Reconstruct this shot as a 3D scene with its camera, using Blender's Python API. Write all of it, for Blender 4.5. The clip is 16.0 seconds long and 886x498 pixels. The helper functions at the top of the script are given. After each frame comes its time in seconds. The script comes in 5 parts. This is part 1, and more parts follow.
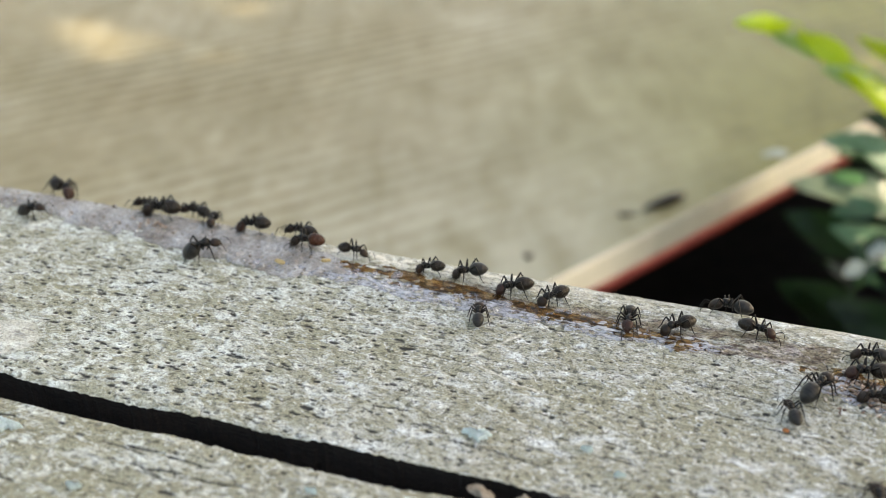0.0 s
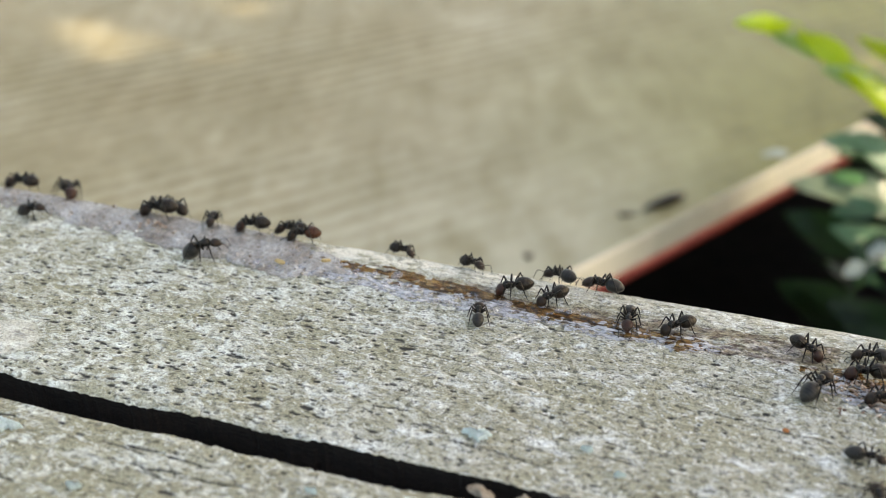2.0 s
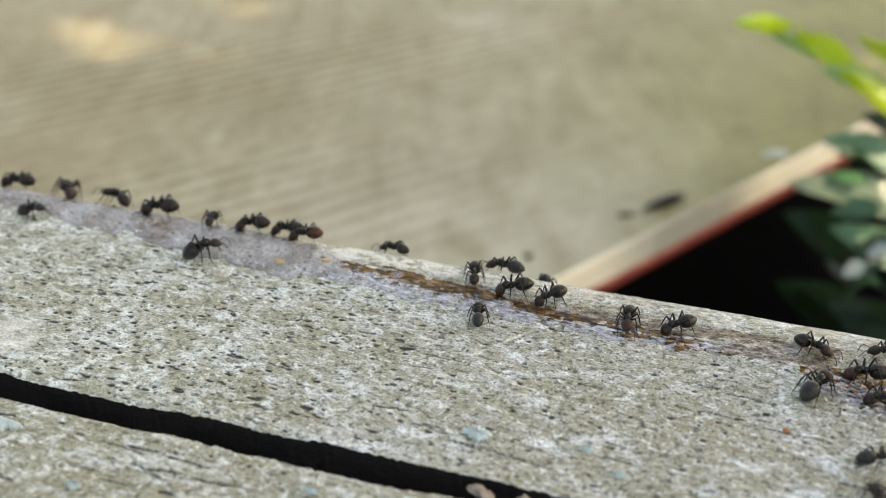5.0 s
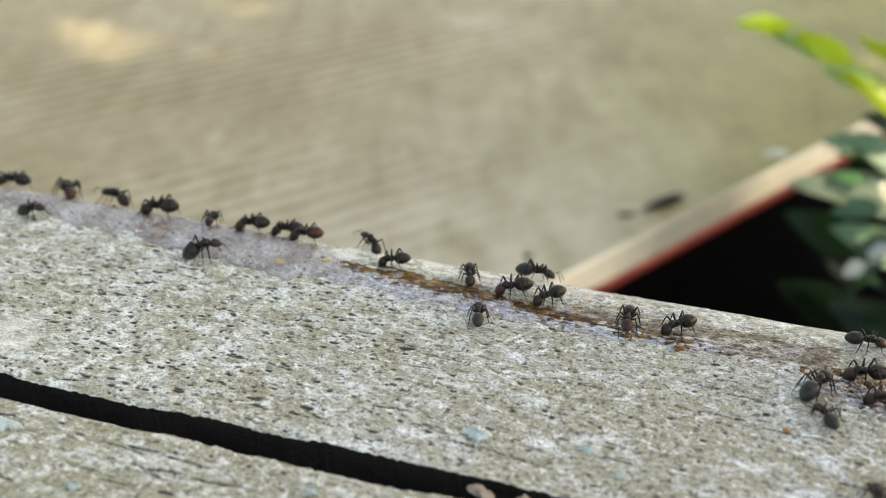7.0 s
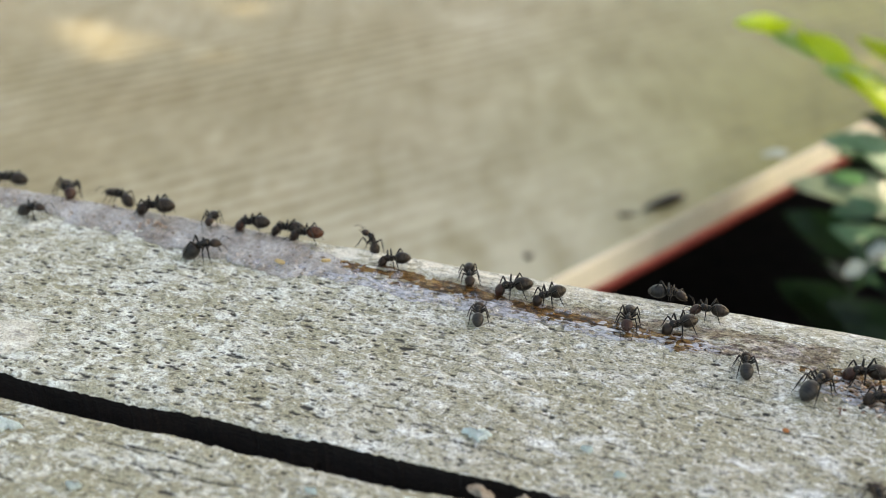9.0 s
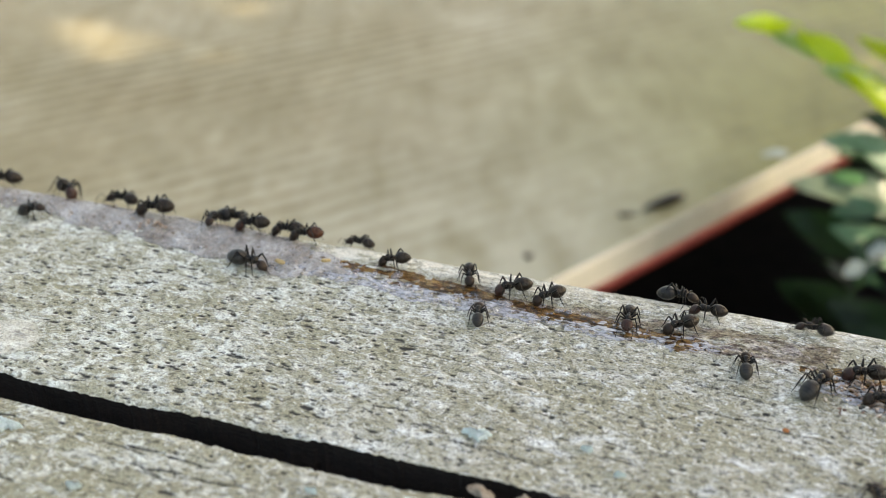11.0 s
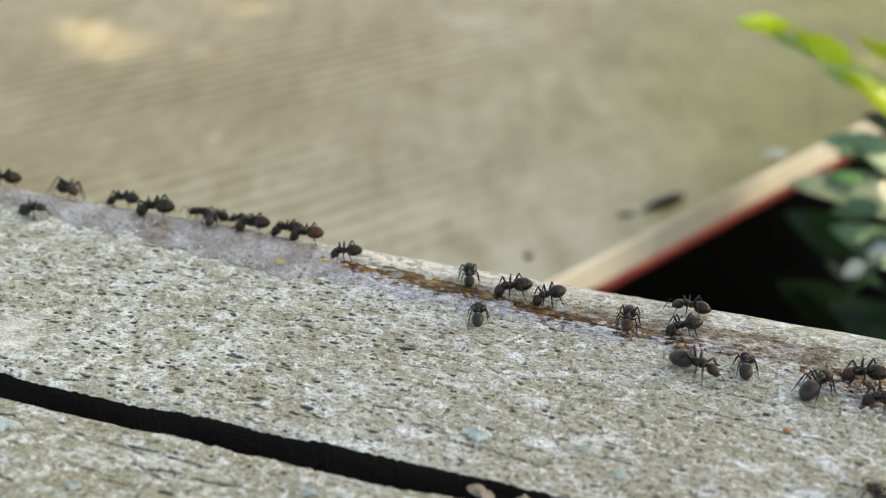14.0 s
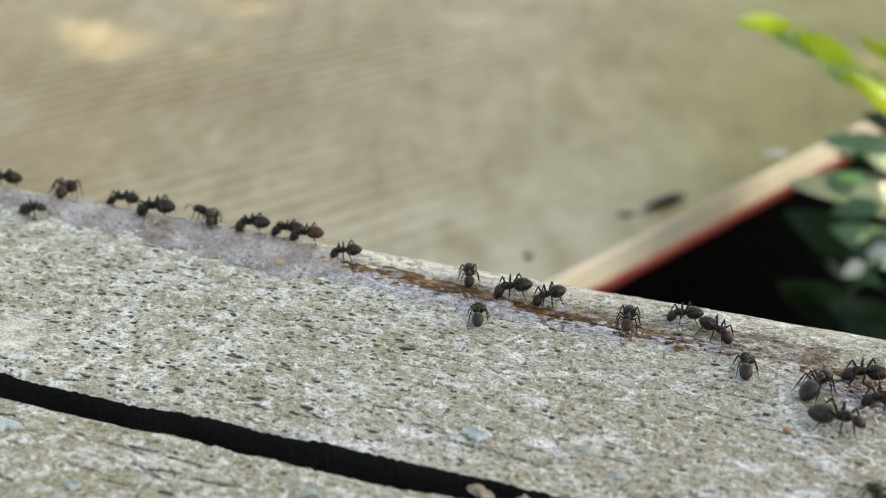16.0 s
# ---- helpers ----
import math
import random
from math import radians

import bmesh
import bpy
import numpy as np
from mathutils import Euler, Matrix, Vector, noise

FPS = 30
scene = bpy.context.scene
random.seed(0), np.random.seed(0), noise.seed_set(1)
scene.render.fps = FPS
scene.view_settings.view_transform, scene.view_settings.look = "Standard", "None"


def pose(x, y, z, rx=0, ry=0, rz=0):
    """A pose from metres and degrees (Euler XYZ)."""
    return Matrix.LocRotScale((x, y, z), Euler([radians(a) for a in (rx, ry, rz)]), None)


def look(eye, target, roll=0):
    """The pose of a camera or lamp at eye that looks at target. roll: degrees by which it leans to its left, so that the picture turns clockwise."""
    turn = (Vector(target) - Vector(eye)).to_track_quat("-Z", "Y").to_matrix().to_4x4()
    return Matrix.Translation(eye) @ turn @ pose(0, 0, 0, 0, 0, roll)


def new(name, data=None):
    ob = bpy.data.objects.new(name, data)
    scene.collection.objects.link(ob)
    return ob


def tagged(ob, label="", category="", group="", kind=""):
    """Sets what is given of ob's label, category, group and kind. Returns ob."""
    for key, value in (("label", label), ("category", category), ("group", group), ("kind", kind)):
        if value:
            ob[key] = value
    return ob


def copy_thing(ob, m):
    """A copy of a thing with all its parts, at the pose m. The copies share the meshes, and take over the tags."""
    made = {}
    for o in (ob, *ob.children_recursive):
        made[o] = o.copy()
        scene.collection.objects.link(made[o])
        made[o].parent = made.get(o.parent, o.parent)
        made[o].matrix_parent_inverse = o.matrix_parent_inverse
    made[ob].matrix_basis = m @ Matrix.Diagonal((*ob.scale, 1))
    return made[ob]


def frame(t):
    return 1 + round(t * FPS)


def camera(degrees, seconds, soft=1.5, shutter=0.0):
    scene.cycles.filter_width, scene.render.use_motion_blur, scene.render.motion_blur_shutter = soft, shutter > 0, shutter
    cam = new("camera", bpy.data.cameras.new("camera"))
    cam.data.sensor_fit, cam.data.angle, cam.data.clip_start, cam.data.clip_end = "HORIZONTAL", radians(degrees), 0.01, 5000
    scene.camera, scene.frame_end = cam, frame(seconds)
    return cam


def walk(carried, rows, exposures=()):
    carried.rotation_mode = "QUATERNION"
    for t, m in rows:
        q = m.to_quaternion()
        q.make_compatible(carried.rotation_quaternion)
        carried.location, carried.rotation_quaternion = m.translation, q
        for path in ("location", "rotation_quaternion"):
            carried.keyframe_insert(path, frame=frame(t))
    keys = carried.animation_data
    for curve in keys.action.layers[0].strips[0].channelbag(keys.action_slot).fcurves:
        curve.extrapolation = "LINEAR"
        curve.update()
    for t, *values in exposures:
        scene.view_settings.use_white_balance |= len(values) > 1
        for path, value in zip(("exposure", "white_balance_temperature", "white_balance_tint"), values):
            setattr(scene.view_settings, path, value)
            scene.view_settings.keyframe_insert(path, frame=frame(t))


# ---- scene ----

cam = camera(45, 16.0, soft=0.6, shutter=0.25)
EYE = (0.04907, -0.14750, 0.50926)
AIM = (-0.22346, 0.67176, 0.00473)
walk(cam, [(0.0, look(EYE, AIM)), (16.0, look(EYE, AIM))], exposures=[(0.0, 1.75, 8600, 7), (1.5, 1.75, 8600, 7), (3.5, 1.66, 8600, 7), (4.2, 1.66, 8600, 7), (7.0, 1.74, 8600, 7), (12.0, 1.74, 8600, 7), (13.5, 1.68, 8600, 7), (16.0, 1.66, 8600, 7)])
# close-up lens, focused on the middle of the board
cam.data.dof.use_dof = True
cam.data.dof.focus_distance = 0.189
cam.data.dof.aperture_fstop = 13.2

MM = 0.001
TOP = 0.40          # height of the board's top
FAR_TOP = 0.24      # height of the far board's top
SUN_TO = Vector((0.66, 0.40, 0.64)).normalized()

# ---- light ----
world = bpy.data.worlds.new("world")
scene.world = world
world.use_nodes = True
wn = world.node_tree.nodes
sky = wn.new("ShaderNodeTexSky")
sky.sky_type = "NISHITA"
sky.sun_disc = False
sky.sun_elevation = math.asin(SUN_TO.z)
sky.sun_rotation = math.atan2(SUN_TO.x, SUN_TO.y)
sky.air_density, sky.dust_density, sky.ozone_density = 1.0, 3.0, 1.0
wn["Background"].inputs["Strength"].default_value = 0.15
world.node_tree.links.new(sky.outputs["Color"], wn["Background"].inputs["Color"])

sun = new("sun", bpy.data.lights.new("sun", "SUN"))
sun.data.energy = 2.4
sun.data.angle = radians(0.53)
sun.data.color = (1.0, 0.93, 0.82)
sun.matrix_world = look((0.9, 0.6, 1.6), Vector((0.9, 0.6, 1.6)) - SUN_TO)


# ---- materials ----
class Mat:
    """A small helper to wire node materials."""

    def __init__(self, name, rough=0.6, metal=0.0):
        self.m = bpy.data.materials.new(name)
        self.m.use_nodes = True
        self.n = self.m.node_tree.nodes
        self.l = self.m.node_tree.links
        self.b = self.n["Principled BSDF"]
        self.b.inputs["Roughness"].default_value = rough
        self.b.inputs["Metallic"].default_value = metal
        self.co = self.n.new("ShaderNodeTexCoord").outputs["Object"]

    def mapped(self, sx, sy, sz, turn=0.0):
        m = self.n.new("ShaderNodeMapping")
        m.inputs["Scale"].default_value = (sx, sy, sz)
        m.inputs["Rotation"].default_value = (0, 0, turn)
        self.l.new(self.co, m.inputs["Vector"])
        return m.outputs["Vector"]

    def turned(self, sx, sy, sz, turn):
        """Turned first, stretched after, so that the grain runs aslant."""
        m = self.n.new("ShaderNodeMapping")
        m.inputs["Scale"].default_value = (sx, sy, sz)
        self.l.new(self.mapped(1, 1, 1, turn), m.inputs["Vector"])
        return m.outputs["Vector"]

    def noise(self, scale, detail=4.0, rough=0.6, vec=None, distort=0.0):
        t = self.n.new("ShaderNodeTexNoise")
        t.inputs["Scale"].default_value = scale
        t.inputs["Detail"].default_value = detail
        t.inputs["Roughness"].default_value = rough
        t.inputs["Distortion"].default_value = distort
        self.l.new(vec or self.co, t.inputs["Vector"])
        return t.outputs["Fac"]

    def ramp(self, fac, stops):
        r = self.n.new("ShaderNodeValToRGB")
        el = r.color_ramp.elements
        while len(el) < len(stops):
            el.new(0.5)
        for e, (p, c) in zip(el, stops):
            e.position = p
            e.color = (*c, 1) if isinstance(c, tuple) else (c, c, c, 1)
        self.l.new(fac, r.inputs["Fac"])
        return r.outputs["Color"]

    def mix(self, fac, a, b, kind="MIX"):
        x = self.n.new("ShaderNodeMix")
        x.data_type, x.blend_type = "RGBA", kind
        for sock, v in ((x.inputs[0], fac), (x.inputs[6], a), (x.inputs[7], b)):
            if isinstance(v, (int, float)):
                sock.default_value = v
            elif isinstance(v, tuple):
                sock.default_value = (*v, 1)
            else:
                self.l.new(v, sock)
        return x.outputs[2]

    def set(self, name, v):
        if isinstance(v, (int, float)):
            self.b.inputs[name].default_value = v
        elif isinstance(v, tuple):
            self.b.inputs[name].default_value = (*v, 1)
        else:
            self.l.new(v, self.b.inputs[name])
        return self

    def bump(self, height, dist, strength=1.0):
        b = self.n.new("ShaderNodeBump")
        b.inputs["Distance"].default_value = dist
        b.inputs["Strength"].default_value = strength
        self.l.new(height, b.inputs["Height"])
        self.l.new(b.outputs["Normal"], self.b.inputs["Normal"])
        return self


def weathered_wood(name, tan, cover):
    """Grey timber: pale bluish crust and tan raw wood in ragged patches, olive mottling, hairline cracks, pores with
    painted shade.
    """
    k = Mat(name, 0.78)
    patch = k.noise(1.0, 6, 0.64, k.mapped(95, 165, 80), 0.5)
    algae = k.noise(1.0, 5, 0.65, k.mapped(42, 70, 40, 0.2), 0.6)
    fine = k.noise(1.0, 4, 0.7, k.mapped(2200, 2600, 1800))
    xyz = k.n.new("ShaderNodeSeparateXYZ")
    k.l.new(k.co, xyz.inputs["Vector"])
    damp = k.n.new("ShaderNodeMapRange")
    damp.inputs["From Min"].default_value, damp.inputs["From Max"].default_value = -0.05, 0.02
    k.l.new(xyz.outputs["X"], damp.inputs["Value"])
    moss = k.noise(1.0, 5, 0.65, k.mapped(110, 170, 90), 0.5)
    speck = k.noise(1.0, 3, 0.6, k.mapped(800, 1050, 600))
    grain = k.noise(1.0, 4, 0.65, k.mapped(120, 1700, 600))
    mottle = k.noise(1.0, 6, 0.72, k.mapped(210, 340, 200, 0.1), 0.8)
    crumbs = k.noise(1.0, 5, 0.70, k.mapped(620, 780, 500, 0.7), 0.6)
    vein = k.noise(1.0, 4, 0.62, k.mapped(260, 780, 600), 1.0)
    c = k.ramp(patch, [(0.30, (0.32, 0.295, 0.215)), (0.42, (0.455, 0.435, 0.365)), (0.53, (0.61, 0.61, 0.58)), (0.64, (0.73, 0.76, 0.76))])
    c = k.mix(k.ramp(algae, [(cover, 0.0), (cover + 0.15, 0.72)]), c, tan)
    c = k.mix(k.ramp(mottle, [(0.50, 0.0), (0.54, 0.55), (0.62, 0.80)]), c, (0.375, 0.355, 0.255))
    c = k.mix(k.ramp(mottle, [(0.38, 0.85), (0.445, 0.45), (0.475, 0.0)]), c, (0.80, 0.83, 0.83))
    c = k.mix(k.mix(1.0, damp.outputs["Result"], k.ramp(moss, [(0.41, 0.10), (0.52, 0.68)]), "MULTIPLY"), c, (0.345, 0.315, 0.215))
    c = k.mix(k.ramp(crumbs, [(0.56, 0.0), (0.615, 0.72)]), c, (0.80, 0.81, 0.785))
    c = k.mix(damp.outputs["Result"], k.mix(1.0, c, (0.95, 0.955, 0.885), "MULTIPLY"), c)
    c = k.mix(k.ramp(crumbs, [(0.375, 0.80), (0.45, 0.0)]), c, (0.27, 0.245, 0.165))
    c = k.mix(k.ramp(damp.outputs["Result"], [(0.0, 0.55), (1.0, 0.86)]), c, k.ramp(fine, [(0.39, 0.45), (0.47, 0.98), (0.60, 1.24)]), "MULTIPLY")
    c = k.mix(k.ramp(damp.outputs["Result"], [(0.0, 0.68), (1.0, 0.88)]), c, k.ramp(speck, [(0.38, 0.30), (0.445, 0.99), (0.62, 1.14)]), "MULTIPLY")
    c = k.mix(0.10, c, k.ramp(grain, [(0.30, 0.55), (0.48, 0.95), (0.7, 1.1)]), "MULTIPLY")
    c = k.mix(k.ramp(mottle, [(0.40, 0.10), (0.56, 0.85)]), c, k.ramp(vein, [(0.478, 1.0), (0.492, 0.24), (0.505, 1.0)]), "MULTIPLY")
    flecks = k.noise(1.0, 3, 0.6, k.mapped(480, 2000, 900, 0.03))
    c = k.mix(0.35, c, k.ramp(flecks, [(0.33, 0.18), (0.37, 1.0)]), "MULTIPLY")
    # Masks: pores with their shade, then scrapes with the painted sunlit edge.
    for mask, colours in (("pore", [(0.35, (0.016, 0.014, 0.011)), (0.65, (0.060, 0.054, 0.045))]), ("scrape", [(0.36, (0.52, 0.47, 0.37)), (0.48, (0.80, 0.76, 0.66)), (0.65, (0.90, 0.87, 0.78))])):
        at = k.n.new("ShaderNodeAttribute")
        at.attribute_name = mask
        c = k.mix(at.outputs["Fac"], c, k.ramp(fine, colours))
    k.set("Base Color", c).bump(k.mix(0.5, fine, crumbs), 0.0007, 1.0)
    return k.m


def plain(name, dark, light, scale, rough, bump=0.0003, stretch=(1, 1, 1)):
    k = Mat(name, rough)
    a = k.noise(scale, 5, 0.65, k.mapped(*stretch))
    b = k.noise(scale * 6, 3, 0.6, k.mapped(*stretch))
    c = k.ramp(a, [(0.3, dark), (0.7, light)])
    c = k.mix(0.6, c, k.ramp(b, [(0.3, 0.6), (0.65, 1.1)]), "MULTIPLY")
    k.set("Base Color", c).bump(b, bump)
    return k.m


def far_board_wood():
    """Pale olive planed board with fine beaded ripples of raised grain, running aslant."""
    k = Mat("far_board_wood", 0.6)
    slant = -0.896
    wav = k.n.new("ShaderNodeTexWave")
    wav.wave_type, wav.bands_direction, wav.wave_profile = "BANDS", "Y", "SIN"
    wav.inputs["Scale"].default_value = 20.5
    wav.inputs["Distortion"].default_value = 1.6
    wav.inputs["Detail"].default_value = 2.0
    wav.inputs["Detail Scale"].default_value = 0.8
    k.l.new(k.mapped(1.0, 1.0, 1.0, slant), wav.inputs["Vector"])
    large = k.noise(5.0, 4, 0.55, k.mapped(1.0, 1.2, 1.0, slant))
    small = k.noise(55.0, 4, 0.65, k.mapped(1.0, 1.6, 1.0, slant))
    bead = k.noise(1.0, 3, 0.6, k.turned(70.0, 110.0, 50.0, -1.885), 0.3)
    dapple = k.noise(1.0, 5, 0.66, k.turned(17.0, 46.0, 30.0, -1.885), 0.5)
    side = k.n.new("ShaderNodeSeparateXYZ")
    k.l.new(k.co, side.inputs["Vector"])
    c = k.ramp(large, [(0.3, (0.290, 0.236, 0.128)), (0.50, (0.336, 0.290, 0.178)), (0.68, (0.396, 0.354, 0.246))])
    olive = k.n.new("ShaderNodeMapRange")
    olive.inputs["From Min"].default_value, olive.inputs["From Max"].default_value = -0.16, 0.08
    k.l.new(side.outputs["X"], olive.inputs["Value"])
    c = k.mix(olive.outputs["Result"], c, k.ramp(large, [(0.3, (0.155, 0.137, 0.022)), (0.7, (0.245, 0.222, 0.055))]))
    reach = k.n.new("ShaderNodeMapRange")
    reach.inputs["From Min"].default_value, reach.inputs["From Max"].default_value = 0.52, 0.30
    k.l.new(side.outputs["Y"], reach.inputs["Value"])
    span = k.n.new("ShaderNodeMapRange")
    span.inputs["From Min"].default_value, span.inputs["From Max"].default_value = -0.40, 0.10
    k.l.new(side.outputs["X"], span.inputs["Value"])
    # Greyer and paler towards the near middle part.
    paler_middle = k.mix(1.0, reach.outputs["Result"], k.ramp(span.outputs["Result"], [(0.20, 0.0), (0.52, 0.80), (0.74, 0.80), (0.90, 0.0)]), "MULTIPLY")
    c = k.mix(paler_middle, c, (0.402, 0.368, 0.268))
    c = k.mix(0.4, c, k.ramp(small, [(0.3, 0.84), (0.65, 1.06)]), "MULTIPLY")
    blotch = k.noise(1.0, 4, 0.6, k.mapped(15.0, 17.0, 20.0, slant), 0.6)
    c = k.mix(0.5, c, k.ramp(blotch, [(0.36, (0.82, 0.80, 0.70)), (0.50, (0.99, 0.99, 0.98)), (0.64, (1.12, 1.12, 1.15))]), "MULTIPLY")
    c = k.mix(0.85, c, k.ramp(dapple, [(0.34, (0.74, 0.70, 0.56)), (0.46, (0.95, 0.94, 0.90)), (0.55, (1.03, 1.03, 1.03)), (0.68, (1.14, 1.16, 1.19))]), "MULTIPLY")
    grade = k.n.new("ShaderNodeMapRange")
    grade.inputs["From Min"].default_value, grade.inputs["From Max"].default_value = -0.05, -0.24
    k.l.new(side.outputs["X"], grade.inputs["Value"])
    beads = k.mix(1.0, grade.outputs["Result"], k.ramp(bead, [(0.38, 0.35), (0.55, 1.0)]), "MULTIPLY")
    ridge = k.mix(beads, (1.0, 1.0, 1.0), k.ramp(wav.outputs["Color"], [(0.12, (0.52, 0.45, 0.29)), (0.65, (1.09, 1.08, 1.06))]))
    c = k.mix(1.0, c, ridge, "MULTIPLY")
    k.set("Base Color", c).bump(wav.outputs["Color"], 0.0010, 0.4)
    return k.m


def cut_edge_wood():
    """Cut edge, weathered grey-green in the middle, sunlight painted as pale cream towards its two ends."""
    k = Mat("cut_edge_wood", 0.7)
    xyz = k.n.new("ShaderNodeSeparateXYZ")
    k.l.new(k.co, xyz.inputs["Vector"])
    span = k.n.new("ShaderNodeMapRange")
    span.inputs["From Min"].default_value, span.inputs["From Max"].default_value = -0.05, 0.15
    k.l.new(xyz.outputs["X"], span.inputs["Value"])
    small = k.noise(60, 4, 0.6)
    sun_ends = k.ramp(span.outputs["Result"], [(0.15, (0.88, 0.79, 0.62)), (0.27, (0.40, 0.385, 0.315)), (0.41, (0.40, 0.375, 0.31)), (0.51, (0.95, 0.85, 0.65))])
    k.set("Base Color", k.mix(0.6, sun_ends, k.ramp(small, [(0.35, 0.8), (0.65, 1.08)]), "MULTIPLY")).bump(small, 0.0004)
    return k.m


def chitin(name, dark, light, rough):
    k = Mat(name, rough)
    k.set("Specular IOR Level", 0.32).set("Specular Tint", (1.0, 0.90, 0.80))
    a = k.noise(900, 4, 0.6)
    h = k.noise(4500, 3, 0.6)
    k.set("Base Color", k.ramp(a, [(0.3, dark), (0.7, light)])).bump(h, 0.00006, 0.7)
    k.set("Roughness", k.ramp(h, [(0.3, rough - 0.12), (0.7, rough + 0.12)]))
    return k.m


def gaster_skin():
    """Dull grey-black skin with fine pale hairs and ringed segments."""
    k = Mat("gaster_skin", 0.40)
    k.set("Sheen Weight", 0.16).set("Sheen Roughness", 0.45).set("Sheen Tint", (0.95, 0.90, 0.80))
    k.set("Specular IOR Level", 0.36).set("Specular Tint", (1.0, 0.93, 0.86))
    w = k.n.new("ShaderNodeTexWave")
    w.wave_type, w.bands_direction = "BANDS", "X"
    w.inputs["Scale"].default_value = 300.0
    w.inputs["Distortion"].default_value = 0.3
    k.l.new(k.co, w.inputs["Vector"])
    h = k.noise(3500, 3, 0.6)
    c = k.ramp(w.outputs["Color"], [(0.0, (0.020, 0.018, 0.016)), (0.25, (0.008, 0.008, 0.008)), (1.0, (0.012, 0.012, 0.012))])
    k.set("Base Color", k.mix(0.5, c, k.ramp(h, [(0.35, 0.6), (0.7, 1.4)]), "MULTIPLY")).bump(h, 0.00005, 0.6)
    return k.m


def clear_syrup():
    k = Mat("clear_syrup", 0.06)
    k.bump(k.noise(1.0, 4, 0.6, k.mapped(420, 800, 400)), 0.0030, 1.0)
    out = k.n["Material Output"]
    tr = k.n.new("ShaderNodeBsdfTransparent")
    k.l.new(k.ramp(k.noise(1.0, 4, 0.65, k.mapped(560, 1100, 400)), [(0.36, (0.30, 0.25, 0.22)), (0.43, (0.78, 0.72, 0.68)), (0.54, (0.97, 0.95, 0.94))]), tr.inputs["Color"])
    # Sky glints painted as whitish-lilac patches, spread by the noise below.
    k.set("Base Color", (0.62, 0.62, 0.67)).set("Coat Weight", 1.0).set("Coat Roughness", 0.03)
    mx = k.n.new("ShaderNodeMixShader")
    k.l.new(k.ramp(k.noise(1.0, 4, 0.65, k.mapped(430, 900, 400)), [(0.42, 0.04), (0.50, 0.50), (0.58, 0.85)]), mx.inputs["Fac"])
    k.l.new(tr.outputs[0], mx.inputs[1])
    k.l.new(k.b.outputs[0], mx.inputs[2])
    k.l.new(mx.outputs[0], out.inputs["Surface"])
    return k.m


def bubble_skin():
    """Thin clear wet skin: mostly see-through, with sharp reflections."""
    k = Mat("bubble_skin", 0.03)
    k.set("Base Color", (0.78, 0.78, 0.82)).set("Coat Weight", 1.0).set("Coat Roughness", 0.02).set("Specular IOR Level", 0.8)
    tr = k.n.new("ShaderNodeBsdfTransparent")
    tr.inputs["Color"].default_value = (0.90, 0.88, 0.88, 1)
    mx = k.n.new("ShaderNodeMixShader")
    mx.inputs["Fac"].default_value = 0.20
    k.l.new(tr.outputs[0], mx.inputs[1])
    k.l.new(k.b.outputs[0], mx.inputs[2])
    k.l.new(mx.outputs[0], k.n["Material Output"].inputs["Surface"])
    return k.m


def wet_stain():
    k = Mat("wet_stain", 0.18)
    k.set("Base Color", (0.10, 0.065, 0.045))
    k.bump(k.noise(1.0, 3, 0.6, k.mapped(300, 560, 300)), 0.0008, 0.8)
    tr = k.n.new("ShaderNodeBsdfTransparent")
    k.l.new(k.ramp(k.noise(1.0, 4, 0.65, k.mapped(420, 950, 400)), [(0.38, (0.50, 0.44, 0.45)), (0.48, (0.82, 0.77, 0.76)), (0.60, (0.98, 0.94, 0.89))]), tr.inputs["Color"])
    mx = k.n.new("ShaderNodeMixShader")
    mx.inputs["Fac"].default_value = 0.05
    k.l.new(tr.outputs[0], mx.inputs[1])
    k.l.new(k.b.outputs[0], mx.inputs[2])
    k.l.new(mx.outputs[0], k.n["Material Output"].inputs["Surface"])
    return k.m


def amber_syrup():
    """Brown-gold syrup: stains what lies under it, thicker and darker in places, wet on top."""
    k = Mat("amber_syrup", 0.08)
    a = k.noise(1.0, 4, 0.62, k.mapped(420, 800, 500))
    k.set("Base Color", k.ramp(a, [(0.36, (0.016, 0.008, 0.002)), (0.46, (0.095, 0.048, 0.011)), (0.54, (0.27, 0.155, 0.045)), (0.64, (0.53, 0.38, 0.18))]))
    k.set("Coat Weight", 0.6).set("Coat Roughness", 0.03).set("Specular IOR Level", 0.35)
    k.bump(k.noise(1.0, 4, 0.65, k.mapped(750, 1200, 700)), 0.0012, 1.0)
    tr = k.n.new("ShaderNodeBsdfTransparent")
    k.l.new(k.ramp(a, [(0.36, (0.16, 0.07, 0.02)), (0.46, (0.50, 0.27, 0.09)), (0.60, (0.88, 0.62, 0.29))]), tr.inputs["Color"])
    mx = k.n.new("ShaderNodeMixShader")
    mx.inputs["Fac"].default_value = 0.36
    k.l.new(tr.outputs[0], mx.inputs[1])
    k.l.new(k.b.outputs[0], mx.inputs[2])
    k.l.new(mx.outputs[0], k.n["Material Output"].inputs["Surface"])
    return k.m


